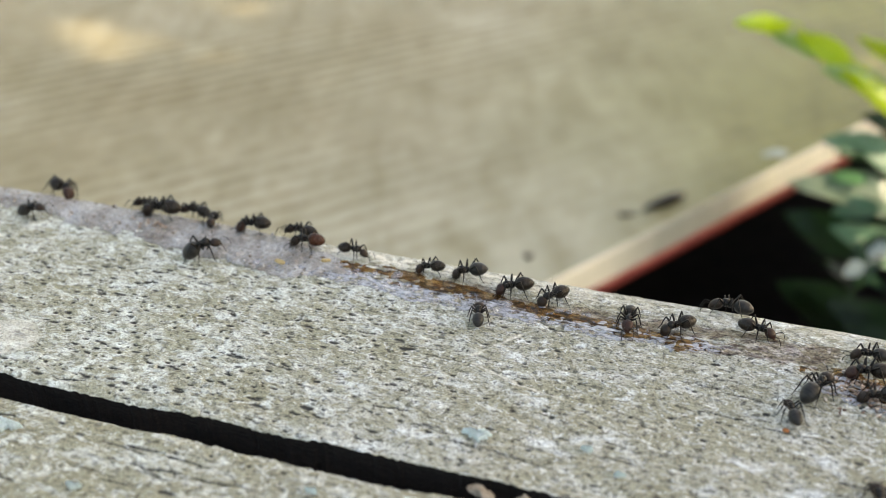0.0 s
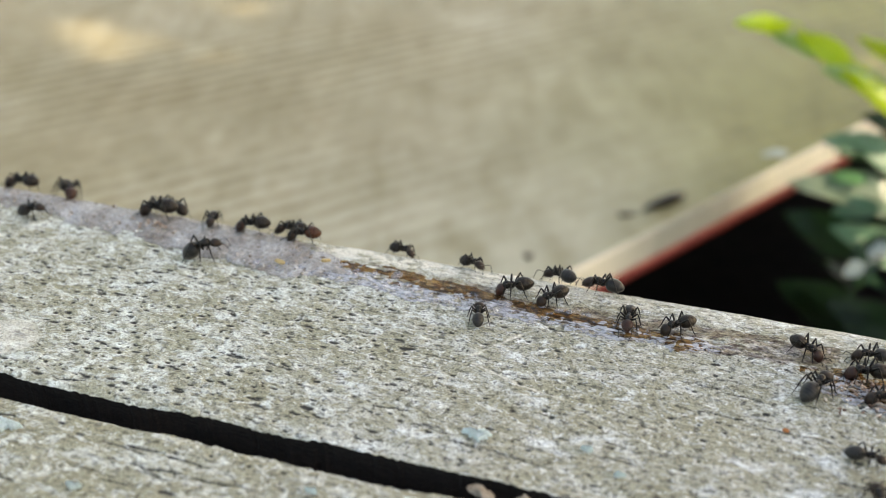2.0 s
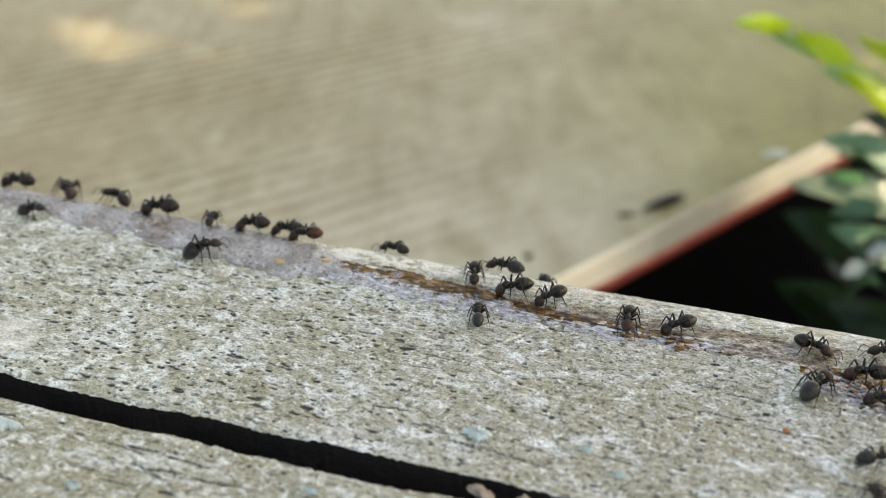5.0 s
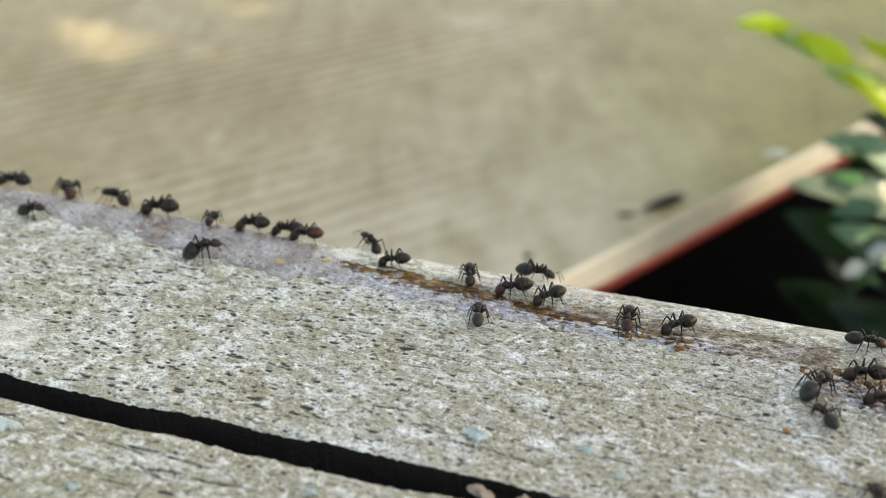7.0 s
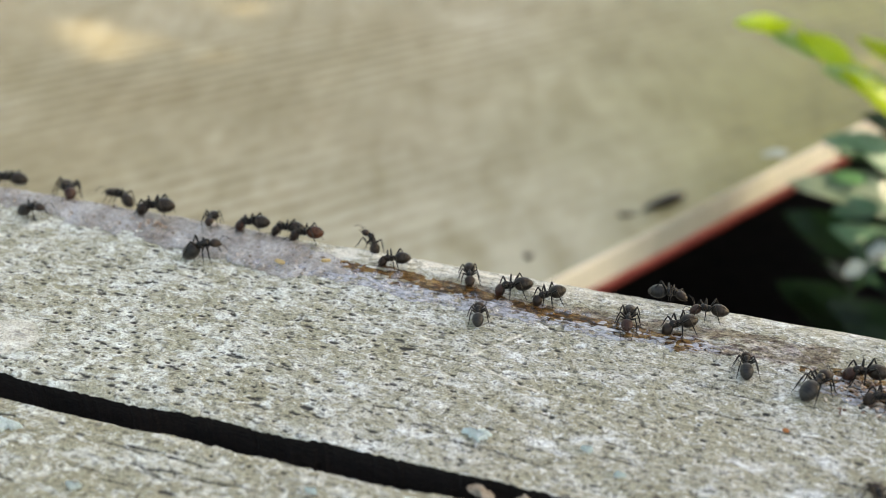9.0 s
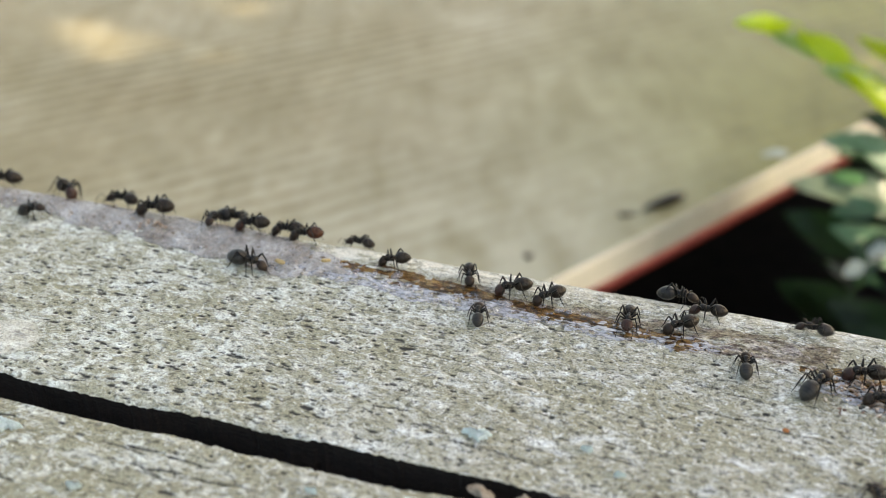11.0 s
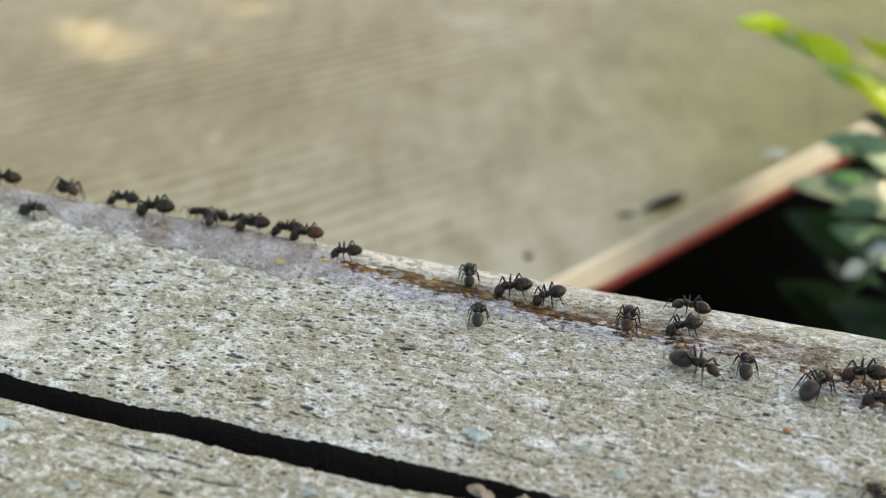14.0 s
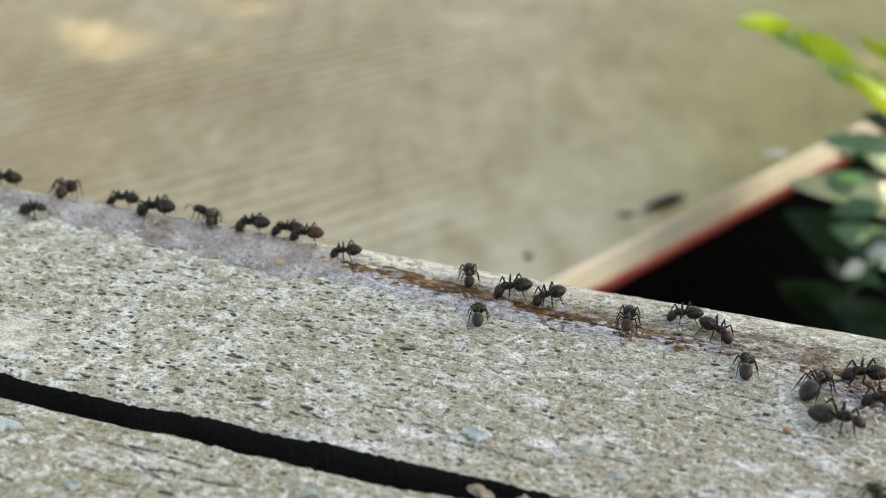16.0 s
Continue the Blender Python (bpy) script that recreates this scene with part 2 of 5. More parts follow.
def sugar_crust():
    """Greyish pink dried foam of fine crystals."""
    k = Mat("sugar_crust", 0.35)
    v = k.n.new("ShaderNodeTexVoronoi")
    v.inputs["Scale"].default_value = 2200
    k.l.new(k.co, v.inputs["Vector"])
    a = k.noise(140, 4, 0.6)
    c = k.ramp(a, [(0.3, (0.19, 0.150, 0.118)), (0.5, (0.30, 0.268, 0.240)), (0.7, (0.47, 0.455, 0.445))])
    c = k.mix(0.55, c, k.ramp(k.noise(1400, 4, 0.7), [(0.36, 0.45), (0.50, 1.0), (0.66, 1.55)]), "MULTIPLY")
    c = k.mix(0.30, c, k.ramp(v.outputs["Color"], [(0.2, 0.6), (0.7, 1.1), (0.95, 1.9)]), "MULTIPLY")
    k.set("Base Color", c).set("Coat Weight", 0.3).bump(k.noise(900, 4, 0.7), 0.0008, 0.7)
    return k.m


def crystal_skin():
    """Half-clear sugar grains, whitish to pale brown from grain to grain."""
    k = Mat("crystal_skin", 0.16)
    info = k.n.new("ShaderNodeObjectInfo")
    k.set("Base Color", k.ramp(info.outputs["Random"], [(0.0, (0.30, 0.22, 0.16)), (0.4, (0.46, 0.42, 0.39)), (1.0, (0.78, 0.77, 0.78))]))
    k.set("Specular IOR Level", 0.6).set("Transmission Weight", 0.35)
    return k.m


def leaf_skin(name, dark, light, through_light):
    k = Mat(name, 0.25)
    a = k.noise(90, 4, 0.6)
    k.set("Base Color", k.ramp(a, [(0.3, dark), (0.7, light)])).bump(k.noise(400, 3), 0.0003, 0.5)
    tl = k.n.new("ShaderNodeBsdfTranslucent")
    tl.inputs["Color"].default_value = (*through_light, 1)
    mx = k.n.new("ShaderNodeMixShader")
    mx.inputs["Fac"].default_value = 0.42
    k.l.new(k.b.outputs[0], mx.inputs[1])
    k.l.new(tl.outputs[0], mx.inputs[2])
    k.l.new(mx.outputs[0], k.n["Material Output"].inputs["Surface"])
    return k.m


def debris_mix():
    """Brown, tan and blackish crumbs, each piece its own shade."""
    k = Mat("debris_mix", 0.45)
    geo = k.n.new("ShaderNodeNewGeometry")
    c = k.ramp(geo.outputs["Random Per Island"], [(0.0, (0.10, 0.052, 0.036)), (0.25, (0.32, 0.19, 0.13)), (0.6, (0.52, 0.38, 0.28)), (0.85, (0.66, 0.56, 0.46)), (1.0, (0.72, 0.70, 0.66))])
    small = k.noise(1800, 3)
    k.set("Base Color", k.mix(0.6, c, k.ramp(small, [(0.3, 0.6), (0.7, 1.2)]), "MULTIPLY")).bump(small, 0.0002)
    return k.m


WOOD = weathered_wood("weathered_wood", (0.35, 0.322, 0.215), 0.47)
BROWN_WOOD = weathered_wood("brown_weathered_wood", (0.30, 0.265, 0.17), 0.34)
# Near-black wood: stain and the shade of gap and hollow share its colour.
SHADE_DARK_WOOD = plain("rotten_wood", (0.010, 0.007, 0.005), (0.036, 0.023, 0.017), 180, 0.95, 0.0006, (0.4, 1, 1))
FAR_WOOD = far_board_wood()
FAR_EDGE = cut_edge_wood()
RED = plain("red_paint", (0.34, 0.050, 0.036), (0.50, 0.092, 0.062), 120, 0.5)
# Far darker than real soil: the shade under the boards is in it.
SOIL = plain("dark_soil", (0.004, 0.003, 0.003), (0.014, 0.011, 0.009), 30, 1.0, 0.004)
LICHEN = plain("lichen", (0.76, 0.90, 0.84), (0.90, 0.98, 0.95), 900, 0.9, 0.0004)
SPLINTER = plain("fresh_splinter", (0.22, 0.15, 0.09), (0.62, 0.50, 0.38), 500, 0.8, 0.0003, (0.4, 1, 1))
ORANGE = plain("orange_rust", (0.38, 0.12, 0.04), (0.55, 0.22, 0.08), 900, 0.8)
FLAKE = plain("pale_flake", (0.36, 0.37, 0.30), (0.50, 0.51, 0.44), 120, 0.7)
CRUMB = plain("brown_crumb", (0.06, 0.048, 0.034), (0.13, 0.105, 0.075), 500, 0.9)
DEBRIS = debris_mix()
HUSK = plain("pale_husk", (0.50, 0.33, 0.12), (0.68, 0.50, 0.25), 600, 0.55)
BLACK = chitin("black_chitin", (0.004, 0.004, 0.004), (0.010, 0.009, 0.009), 0.27)
HEADC = chitin("brown_black_chitin", (0.010, 0.006, 0.0045), (0.028, 0.016, 0.011), 0.38)
REDDISH = chitin("reddish_chitin", (0.018, 0.0085, 0.007), (0.050, 0.020, 0.015), 0.34)
LEGC = chitin("leg_chitin", (0.003, 0.003, 0.003), (0.009, 0.008, 0.008), 0.38)
GASTER = gaster_skin()
# Gaster of ants standing against the light; that darkness is in the colour.
BACKLIT_DARK = chitin("brownish_black_chitin", (0.006, 0.005, 0.004), (0.020, 0.014, 0.010), 0.32)
SWOLLEN = chitin("amber_brown_chitin", (0.022, 0.008, 0.005), (0.090, 0.028, 0.012), 0.26)
CLEAR = clear_syrup()
BUBBLE = bubble_skin()
AMBER = amber_syrup()
STAIN = wet_stain()
CRUST = sugar_crust()
CRYSTAL = crystal_skin()
# Below foliage's own green: the plant's shade is put into the colour.
LEAF_SHADED = leaf_skin("leaf_green", (0.018, 0.034, 0.021), (0.040, 0.066, 0.040), (0.032, 0.085, 0.024))
LEAF_MID = leaf_skin("leaf_mid_green", (0.15, 0.28, 0.19), (0.32, 0.47, 0.35), (0.16, 0.36, 0.15))
LEAF_FRESH = leaf_skin("leaf_fresh_green", (0.34, 0.46, 0.18), (0.46, 0.58, 0.28), (0.45, 0.66, 0.20))
# Sunlit gloss of a leaf, painted as a pale grey-green base.
LEAF_PALE_GLOSS = leaf_skin("leaf_pale_green", (0.26, 0.33, 0.24), (0.44, 0.50, 0.40), (0.22, 0.36, 0.16))
# Young leaves' yellow-green with sunlight put in; no sun gap reaches them.
LEAF_YOUNG_SUN = leaf_skin("leaf_young", (0.44, 0.56, 0.015), (0.56, 0.68, 0.03), (0.62, 0.78, 0.01))
# White leaves added for glints on the shrub; the highlight is their colour.
LEAF_GLINT = leaf_skin("leaf_silver", (0.66, 0.70, 0.66), (0.84, 0.86, 0.84), (0.40, 0.48, 0.36))
STEM = plain("stem_bark", (0.05, 0.07, 0.02), (0.10, 0.12, 0.04), 300, 0.7)


# ---- mesh helpers ----
def mesh_of(name, bm, mats, smooth=True):
    me = bpy.data.meshes.new(name)
    bmesh.ops.recalc_face_normals(bm, faces=bm.faces[:])
    bm.to_mesh(me)
    bm.free()
    for m in mats if isinstance(mats, (list, tuple)) else [mats]:
        me.materials.append(m)
    if smooth:
        me.shade_smooth()
    return me


def part(name, bm, material, parent, label=""):
    ob = new(name, mesh_of(name, bm, material))
    ob.parent = parent
    return tagged(ob, label)


def tube(bm, pts, radii, sides=7):
    """A tapered tube along points, closed at both ends."""
    rings = []
    pts = [Vector(p) for p in pts]
    for i, p in enumerate(pts):
        d = (pts[min(i + 1, len(pts) - 1)] - pts[max(i - 1, 0)]).normalized()
        a = d.orthogonal().normalized() if i == 0 else (a - d * a.dot(d)).normalized()
        b = d.cross(a)
        rings.append([bm.verts.new(p + (a * math.cos(u) + b * math.sin(u)) * radii[i]) for u in (2 * math.pi * j / sides for j in range(sides))])
    for r, s in zip(rings, rings[1:]):
        for j in range(sides):
            bm.faces.new((r[j], r[(j + 1) % sides], s[(j + 1) % sides], s[j]))
    bm.faces.new(rings[0][::-1])
    bm.faces.new(rings[-1])


def blob(bm, centre, radii, shape=None, rings=12, sides=14, pitch=0.0):
    """A lathe along x: shape(u) gives the width at u from -1 to 1."""
    shape = shape or (lambda u: math.sqrt(max(0.0, 1 - u * u)))
    turn = Matrix.Rotation(radians(pitch), 3, "Y")
    rows = []
    for i in range(1, rings):
        u = -math.cos(math.pi * i / rings)
        w = shape(u)
        rows.append([bm.verts.new(Vector(centre) + turn @ Vector((u * radii[0], w * radii[1] * math.cos(v), w * radii[2] * math.sin(v)))) for v in (2 * math.pi * j / sides for j in range(sides))])
    ends = [bm.verts.new(Vector(centre) + turn @ Vector((s * radii[0], 0, 0))) for s in (-1, 1)]
    for r, s in zip(rows, rows[1:]):
        for j in range(sides):
            bm.faces.new((r[j], r[(j + 1) % sides], s[(j + 1) % sides], s[j]))
    for j in range(sides):
        bm.faces.new((ends[0], rows[0][(j + 1) % sides], rows[0][j]))
        bm.faces.new((ends[1], rows[-1][j], rows[-1][(j + 1) % sides]))


def smooth_noise(x, y, seed):
    """Value noise on arrays, about -1 to 1."""
    rng = np.random.RandomState(seed)
    g = rng.rand(64, 64) * 2 - 1
    xi, yi = np.floor(x).astype(int), np.floor(y).astype(int)
    u, v = x - xi, y - yi
    u, v = u * u * (3 - 2 * u), v * v * (3 - 2 * v)
    q = lambda a, b: g[a % 64, b % 64]
    return (q(xi, yi) * (1 - u) + q(xi + 1, yi) * u) * (1 - v) + (q(xi, yi + 1) * (1 - u) + q(xi + 1, yi + 1) * u) * v


# ---- the ants' board, with rounded far edge ----
FLAT_END, ROUND = 0.0208, 0.012


def board_point(q):
    """Place (y, z) and tilt on the board's skin, q along its top, over the rounded edge and down the back."""
    if q <= FLAT_END:
        return q, TOP, 0.0
    a = min((q - FLAT_END) / ROUND, math.pi / 2)
    over = max(0.0, q - FLAT_END - ROUND * math.pi / 2)
    return FLAT_END + ROUND * math.sin(a), TOP - ROUND * (1 - math.cos(a)) - over, a


def grid_object(name, X, Y, Z, index, mats):
    """An object from a grid of points, with a material number for each face."""
    nx, ny = X.shape
    co = np.stack([X, Y, Z], -1).reshape(-1, 3)
    i = np.arange(nx * ny).reshape(nx, ny)
    f = np.stack([i[:-1, :-1], i[1:, :-1], i[1:, 1:], i[:-1, 1:]], -1).reshape(-1, 4)
    me = bpy.data.meshes.new(name)
    me.from_pydata(co, [], f.tolist())
    for m in mats:
        me.materials.append(m)
    me.polygons.foreach_set("material_index", index.reshape(-1).astype(np.int32))
    me.shade_smooth()
    me.update()
    return new(name, me)


def pits_into(x, y, Z, pore, pits):
    """Press elongated pits into a height grid; each is x, y, half length, half width, depth, turn."""
    for px, py, a, b, d, turn in pits:
        i0, i1 = np.searchsorted(x, (px - a * 1.2, px + a * 1.2))
        j0, j1 = np.searchsorted(y, (py - a * 0.3 - b * 1.3 - 0.0004, py + a * 0.3 + b * 1.3 + 0.0004))
        if i1 <= i0 or j1 <= j0:
            continue
        gx, gy = np.meshgrid(x[i0:i1] - px, y[j0:j1] - py, indexing="ij")
        gy = gy - gx * turn
        if a > 0.001:
            gy = gy - 0.00045 * smooth_noise(gx * 420 + py * 9000, gx * 0 + 0.5, 6) - 0.0002 * smooth_noise(gx * 1600 + py * 5000, gx * 0 + 0.5, 7)
        wob = 0.60 * smooth_noise(gx * 1100 + px * 9000, gy * 1600 + py * 7000, 5)
        r = (gx / a) ** 2 + (gy / b) ** 2 + wob
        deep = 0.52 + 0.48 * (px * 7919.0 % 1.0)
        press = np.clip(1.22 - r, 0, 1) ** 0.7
        # Pore dirt and painted pit shade in one mask, darkest at the far wall.
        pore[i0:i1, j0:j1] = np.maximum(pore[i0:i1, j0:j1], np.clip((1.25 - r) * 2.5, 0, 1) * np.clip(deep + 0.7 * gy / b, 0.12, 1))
        Z[i0:i1, j0:j1] = np.minimum(Z[i0:i1, j0:j1], TOP - d * press)


def plank(name, x0, x1, y_near, y_far, round_far, thick, step, pits, scratches, seed, fine, skew=0.0):
    """A weathered plank along x: fine relief on top, ragged arrises, sides near-black for stain and gap shade."""
    xs = np.concatenate([np.linspace(x0, fine[0], 24)[:-1], np.arange(fine[0], fine[1], step[0]), np.linspace(fine[1], x1, 24)])
    ys = np.arange(y_near, y_far + step[1] * 0.5, step[1])
    X, Y = np.meshgrid(xs, ys, indexing="ij")
    Z = np.full(X.shape, TOP)
    s = np.clip((Y - FLAT_END) / ROUND, 0, 0.99)
    if round_far:
        Z -= ROUND * (1 - np.sqrt(1 - s * s))
    Z += 0.00016 * smooth_noise(X * 120, Y * 260, seed) + 0.00012 * smooth_noise(X * 300, Y * 1700, seed + 1) + 0.00007 * smooth_noise(X * 1500, Y * 2500, seed + 2)
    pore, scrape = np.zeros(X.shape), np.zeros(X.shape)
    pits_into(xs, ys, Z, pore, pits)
    for (ax, ay), (bx, by), w in scratches:
        t = np.clip(((X - ax) * (bx - ax) + (Y - ay) * (by - ay)) / ((bx - ax) ** 2 + (by - ay) ** 2), 0, 1)
        d = np.hypot(X - ax - t * (bx - ax), Y - ay - t * (by - ay)) + 0.00025 * smooth_noise(X * 900, Y * 900, 3)
        scrape = np.maximum(scrape, 0.75 * np.clip((w - d) / 0.00022 + 0.5, 0, 1))
    if round_far:   # a pale round bare patch
        d = np.hypot(X + 0.0735, (Y + 0.0235) * 1.15) + 0.0007 * smooth_noise(X * 300, Y * 400, 21)
        scrape = np.maximum(scrape, 0.5 * np.clip((0.0062 - d) / 0.0008, 0, 1))
        # bare, worn wood along the rounded edge, its sunlit glow painted in
        bare_sunlit = np.clip((Y - 0.0188) / 0.0025 + 0.5 * smooth_noise(X * 260, Y * 400, 8), 0, 1) * np.clip((X + 0.036) / 0.006, 0, 1)
        bare_sunlit *= 1.0 - np.clip((X - 0.004) / 0.02, 0, 1) * 0.62
        flake = 0.5 + smooth_noise(X * 520, Y * 800, 9) + 0.8 * smooth_noise(X * 1300, Y * 1900, 14)
        scrape = np.maximum(scrape, bare_sunlit * np.clip(flake, 0.12, 0.95))
    # ragged, slightly rounded arris along the gap
    rag = lambda q, k: 0.0007 * smooth_noise(q * 70, q * 0 + k, seed + 3) + 0.0002 * smooth_noise(q * 420, q * 0 + k, seed + 4) + 0.0002 * smooth_noise(q * 1500, q * 0, seed + 6)
    near = np.clip(1 - (Y - y_near) / 0.004, 0, 1)
    Y = Y + near * (rag(X, 2.3) + skew * np.clip(X + 0.06, -0.08, 0.12))
    Z -= 0.0004 * np.clip(1 - (Y - y_near) / 0.0012, 0, 1) ** 2
    if not round_far:
        far = np.clip(1 - (y_far - Y) / 0.004, 0, 1)
        Y = Y + far * (rag(X, 7.1) + 0.010 * np.clip(X + 0.06, -0.08, 0.12))
        Z -= 0.0008 * np.clip(1 - (y_far - Y) / 0.0012, 0, 1) ** 2
    # sides and underside
    lows = [(0.0012, 0.0010), (0.0016, 0.004), (0.0012, 0.012), (0.002, thick)]
    nearY = [Y[:, :1] + a for a, b in lows][::-1]
    nearZ = [Z[:, :1] - b for a, b in lows][::-1]
    farY = [Y[:, -1:] - (0.0 if round_far else a) for a, b in lows]
    farZ = [Z[:, -1:] - b for a, b in lows]
    n = len(lows)
    YY = np.concatenate(nearY + [Y] + farY + [nearY[0]], 1)
    ZZ = np.concatenate(nearZ + [Z] + farZ + [nearZ[0]], 1)
    XX = np.repeat(X[:, :1], YY.shape[1], 1)
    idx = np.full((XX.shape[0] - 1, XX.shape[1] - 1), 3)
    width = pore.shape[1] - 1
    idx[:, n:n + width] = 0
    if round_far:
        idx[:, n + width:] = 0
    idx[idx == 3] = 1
    ob = grid_object(name, XX, YY, ZZ, idx, [WOOD if round_far else BROWN_WOOD, SHADE_DARK_WOOD])
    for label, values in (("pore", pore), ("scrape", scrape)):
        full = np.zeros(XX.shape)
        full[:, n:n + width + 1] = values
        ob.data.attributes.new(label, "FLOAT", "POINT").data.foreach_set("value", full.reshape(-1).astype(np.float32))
    return ob


def scatter_pits(rng, count, xr, yr, dense):
    out = []
    while len(out) < count:
        x, y = rng.uniform(*xr), rng.uniform(*yr)
        if rng.random() > dense(x, y):
            continue
        a = 0.00022 + 0.00064 * rng.random() ** 1.8 * (2.0 if rng.random() < 0.18 else 1)
        if x > 0.0:
            a *= 0.7
        out.append((x, y, a, min(a, rng.uniform(0.00017, 0.00036) + 0.22 * max(0.0, a - 0.0006)), rng.uniform(0.00022, 0.00040), rng.uniform(-0.12, 0.10)))
    return out


rng = random.Random(4)
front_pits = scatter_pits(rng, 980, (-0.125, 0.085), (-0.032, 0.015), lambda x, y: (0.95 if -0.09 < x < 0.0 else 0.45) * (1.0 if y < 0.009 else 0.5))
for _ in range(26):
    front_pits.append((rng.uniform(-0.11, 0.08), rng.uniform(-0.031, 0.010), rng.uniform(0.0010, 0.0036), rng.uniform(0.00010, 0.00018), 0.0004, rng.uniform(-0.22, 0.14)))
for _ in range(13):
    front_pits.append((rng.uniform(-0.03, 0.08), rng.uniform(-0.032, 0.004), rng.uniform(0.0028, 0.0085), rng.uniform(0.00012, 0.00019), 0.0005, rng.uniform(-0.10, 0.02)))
scratches = [((0.0063, -0.0032), (0.0140, 0.0070), 0.00019), ((0.0071, -0.0052), (0.0163, -0.0086), 0.00022), ((0.0163, -0.0086), (0.0240, -0.0100), 0.00012)]
front_board = plank("front_board", -0.60, 0.55, -0.0329, 0.0326, True, 0.034, (0.0002, 0.00015), front_pits, scratches, 11, (-0.128, 0.090), 0.009)
tagged(front_board, "weathered grey timber board with pitted lichen-stained top", "board")

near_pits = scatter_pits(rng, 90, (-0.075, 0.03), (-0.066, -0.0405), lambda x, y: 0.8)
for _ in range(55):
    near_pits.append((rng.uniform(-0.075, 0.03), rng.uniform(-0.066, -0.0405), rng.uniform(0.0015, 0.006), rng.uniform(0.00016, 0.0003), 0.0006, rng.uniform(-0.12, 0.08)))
near_board = plank("near_board", -0.60, 0.55, -0.094, -0.0379, False, 0.034, (0.00025, 0.0002), near_pits, [], 23, (-0.085, 0.04))
tagged(near_board, "weathered brownish grey timber board beside a dark gap", "board")


# ---- far board ----
def build_far_board():
    thick = 0.0210
    e0, e1 = Vector((-0.0330, 0.2843)), Vector((0.0825, 0.4826))
    d = (e1 - e0).normalized()
    a, b = e0 - d * 0.22, e0 + d * 1.1
    bm = bmesh.new()
    outline = [a, b, Vector((-0.50, b.y + 0.02)), Vector((-1.25, 0.42)), Vector((-1.0, a.y))]
    tops = []
    for ring_in, z in ((0.0, FAR_TOP - thick), (0.0, FAR_TOP - 0.0015), (0.0015, FAR_TOP)):
        c = sum(outline, Vector((0, 0))) / len(outline)
        tops.append([bm.verts.new((*(p + (c - p).normalized() * ring_in), z)) for p in outline])
    n = len(outline)
    for r, s in zip(tops, tops[1:]):
        for j in range(n):
            bm.faces.new((r[j], r[(j + 1) % n], s[(j + 1) % n], s[j])).material_index = 1
    bm.faces.new(tops[-1])
    bm.faces.new(tops[0][::-1])
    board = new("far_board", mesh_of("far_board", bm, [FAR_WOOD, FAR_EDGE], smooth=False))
    tagged(board, "wide pale olive wooden board with wavy raised grain", "board")
    # painted strip along the lower edge of the cut end
    bm = bmesh.new()
    out = Vector((d.y, -d.x))
    for z0, z1, o in ((FAR_TOP - thick - 0.0010, FAR_TOP - thick + 0.0050, 0.0012),):
        ring = [(p + out * q, z) for q, z in ((o, z0), (o, z1), (-0.003, z1), (-0.003, z0)) for p in (a, b)]
        v = [bm.verts.new((p.x, p.y, z)) for p, z in ring]
        for f in ((0, 1, 3, 2), (2, 3, 5, 4), (4, 5, 7, 6), (6, 7, 1, 0), (0, 2, 4, 6), (1, 7, 5, 3)):
            bm.faces.new([v[k] for k in f])
    part("painted_strip", bm, RED, board, "red painted lower edge strip")
    return board


far_board = build_far_board()

# ---- ground and dark hollow, its shade put into near-black colours ----
bm = bmesh.new()
R0 = 60.0
gv = []
gx = [-R0, -3, -1, -0.5, 0, 0.5, 1, 1.5, 3, R0]
for x in gx:
    gv.append([bm.verts.new((x, y, -0.3 + (0.02 * noise.noise((x * 2, y * 2, 0)) if abs(x) < 4 and abs(y) < 4 else 0))) for y in gx])
for i in range(len(gx) - 1):
    for j in range(len(gx) - 1):
        bm.faces.new((gv[i][j], gv[i + 1][j], gv[i + 1][j + 1], gv[i][j + 1]))
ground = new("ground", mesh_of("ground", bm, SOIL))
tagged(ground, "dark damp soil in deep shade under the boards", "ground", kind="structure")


# Walls added to keep light out from under the boards.
hollow = [(0.42, 0.05), (0.42, 0.80), (-0.9, 0.80), (-0.9, 0.05)]
for k in range(4):
    bm = bmesh.new()
    (ax, ay), (bx, by) = hollow[k], hollow[(k + 1) % 4]
    d = Vector((bx - ax, by - ay, 0)).normalized()
    o = Vector((d.y, -d.x, 0)) * 0.02
    v = [bm.verts.new(Vector((x, y, z)) + w) for w in (o, -o) for x, y, z in ((ax, ay, -0.32), (bx, by, -0.32), (bx, by, 0.2175), (ax, ay, 0.2175))]
    for f in ((0, 1, 2, 3), (7, 6, 5, 4), (0, 4, 5, 1), (3, 2, 6, 7), (0, 3, 7, 4), (1, 5, 6, 2)):
        bm.faces.new([v[j] for j in f])
    wall = new("wall_" + ("east", "north", "west", "south")[k], mesh_of("wall", bm, SHADE_DARK_WOOD, smooth=False))
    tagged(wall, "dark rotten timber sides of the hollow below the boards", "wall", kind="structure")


def build_bearer(x):
    """A squared timber post under the two boards."""
    bm = bmesh.new()
    bmesh.ops.create_cube(bm, size=1.0)
    bmesh.ops.scale(bm, vec=(0.06, 0.10, 0.6635), verts=bm.verts[:])
    bmesh.ops.bevel(bm, geom=bm.edges[:], offset=0.004, segments=2, affect="EDGES")
    ob = new("support_post", mesh_of("support_post", bm, SHADE_DARK_WOOD, smooth=False))
    ob.location = (x, -0.033, 0.0335)
    return tagged(ob, "dark rotten timber post carrying the weathered boards", "post", "posts under the boards")


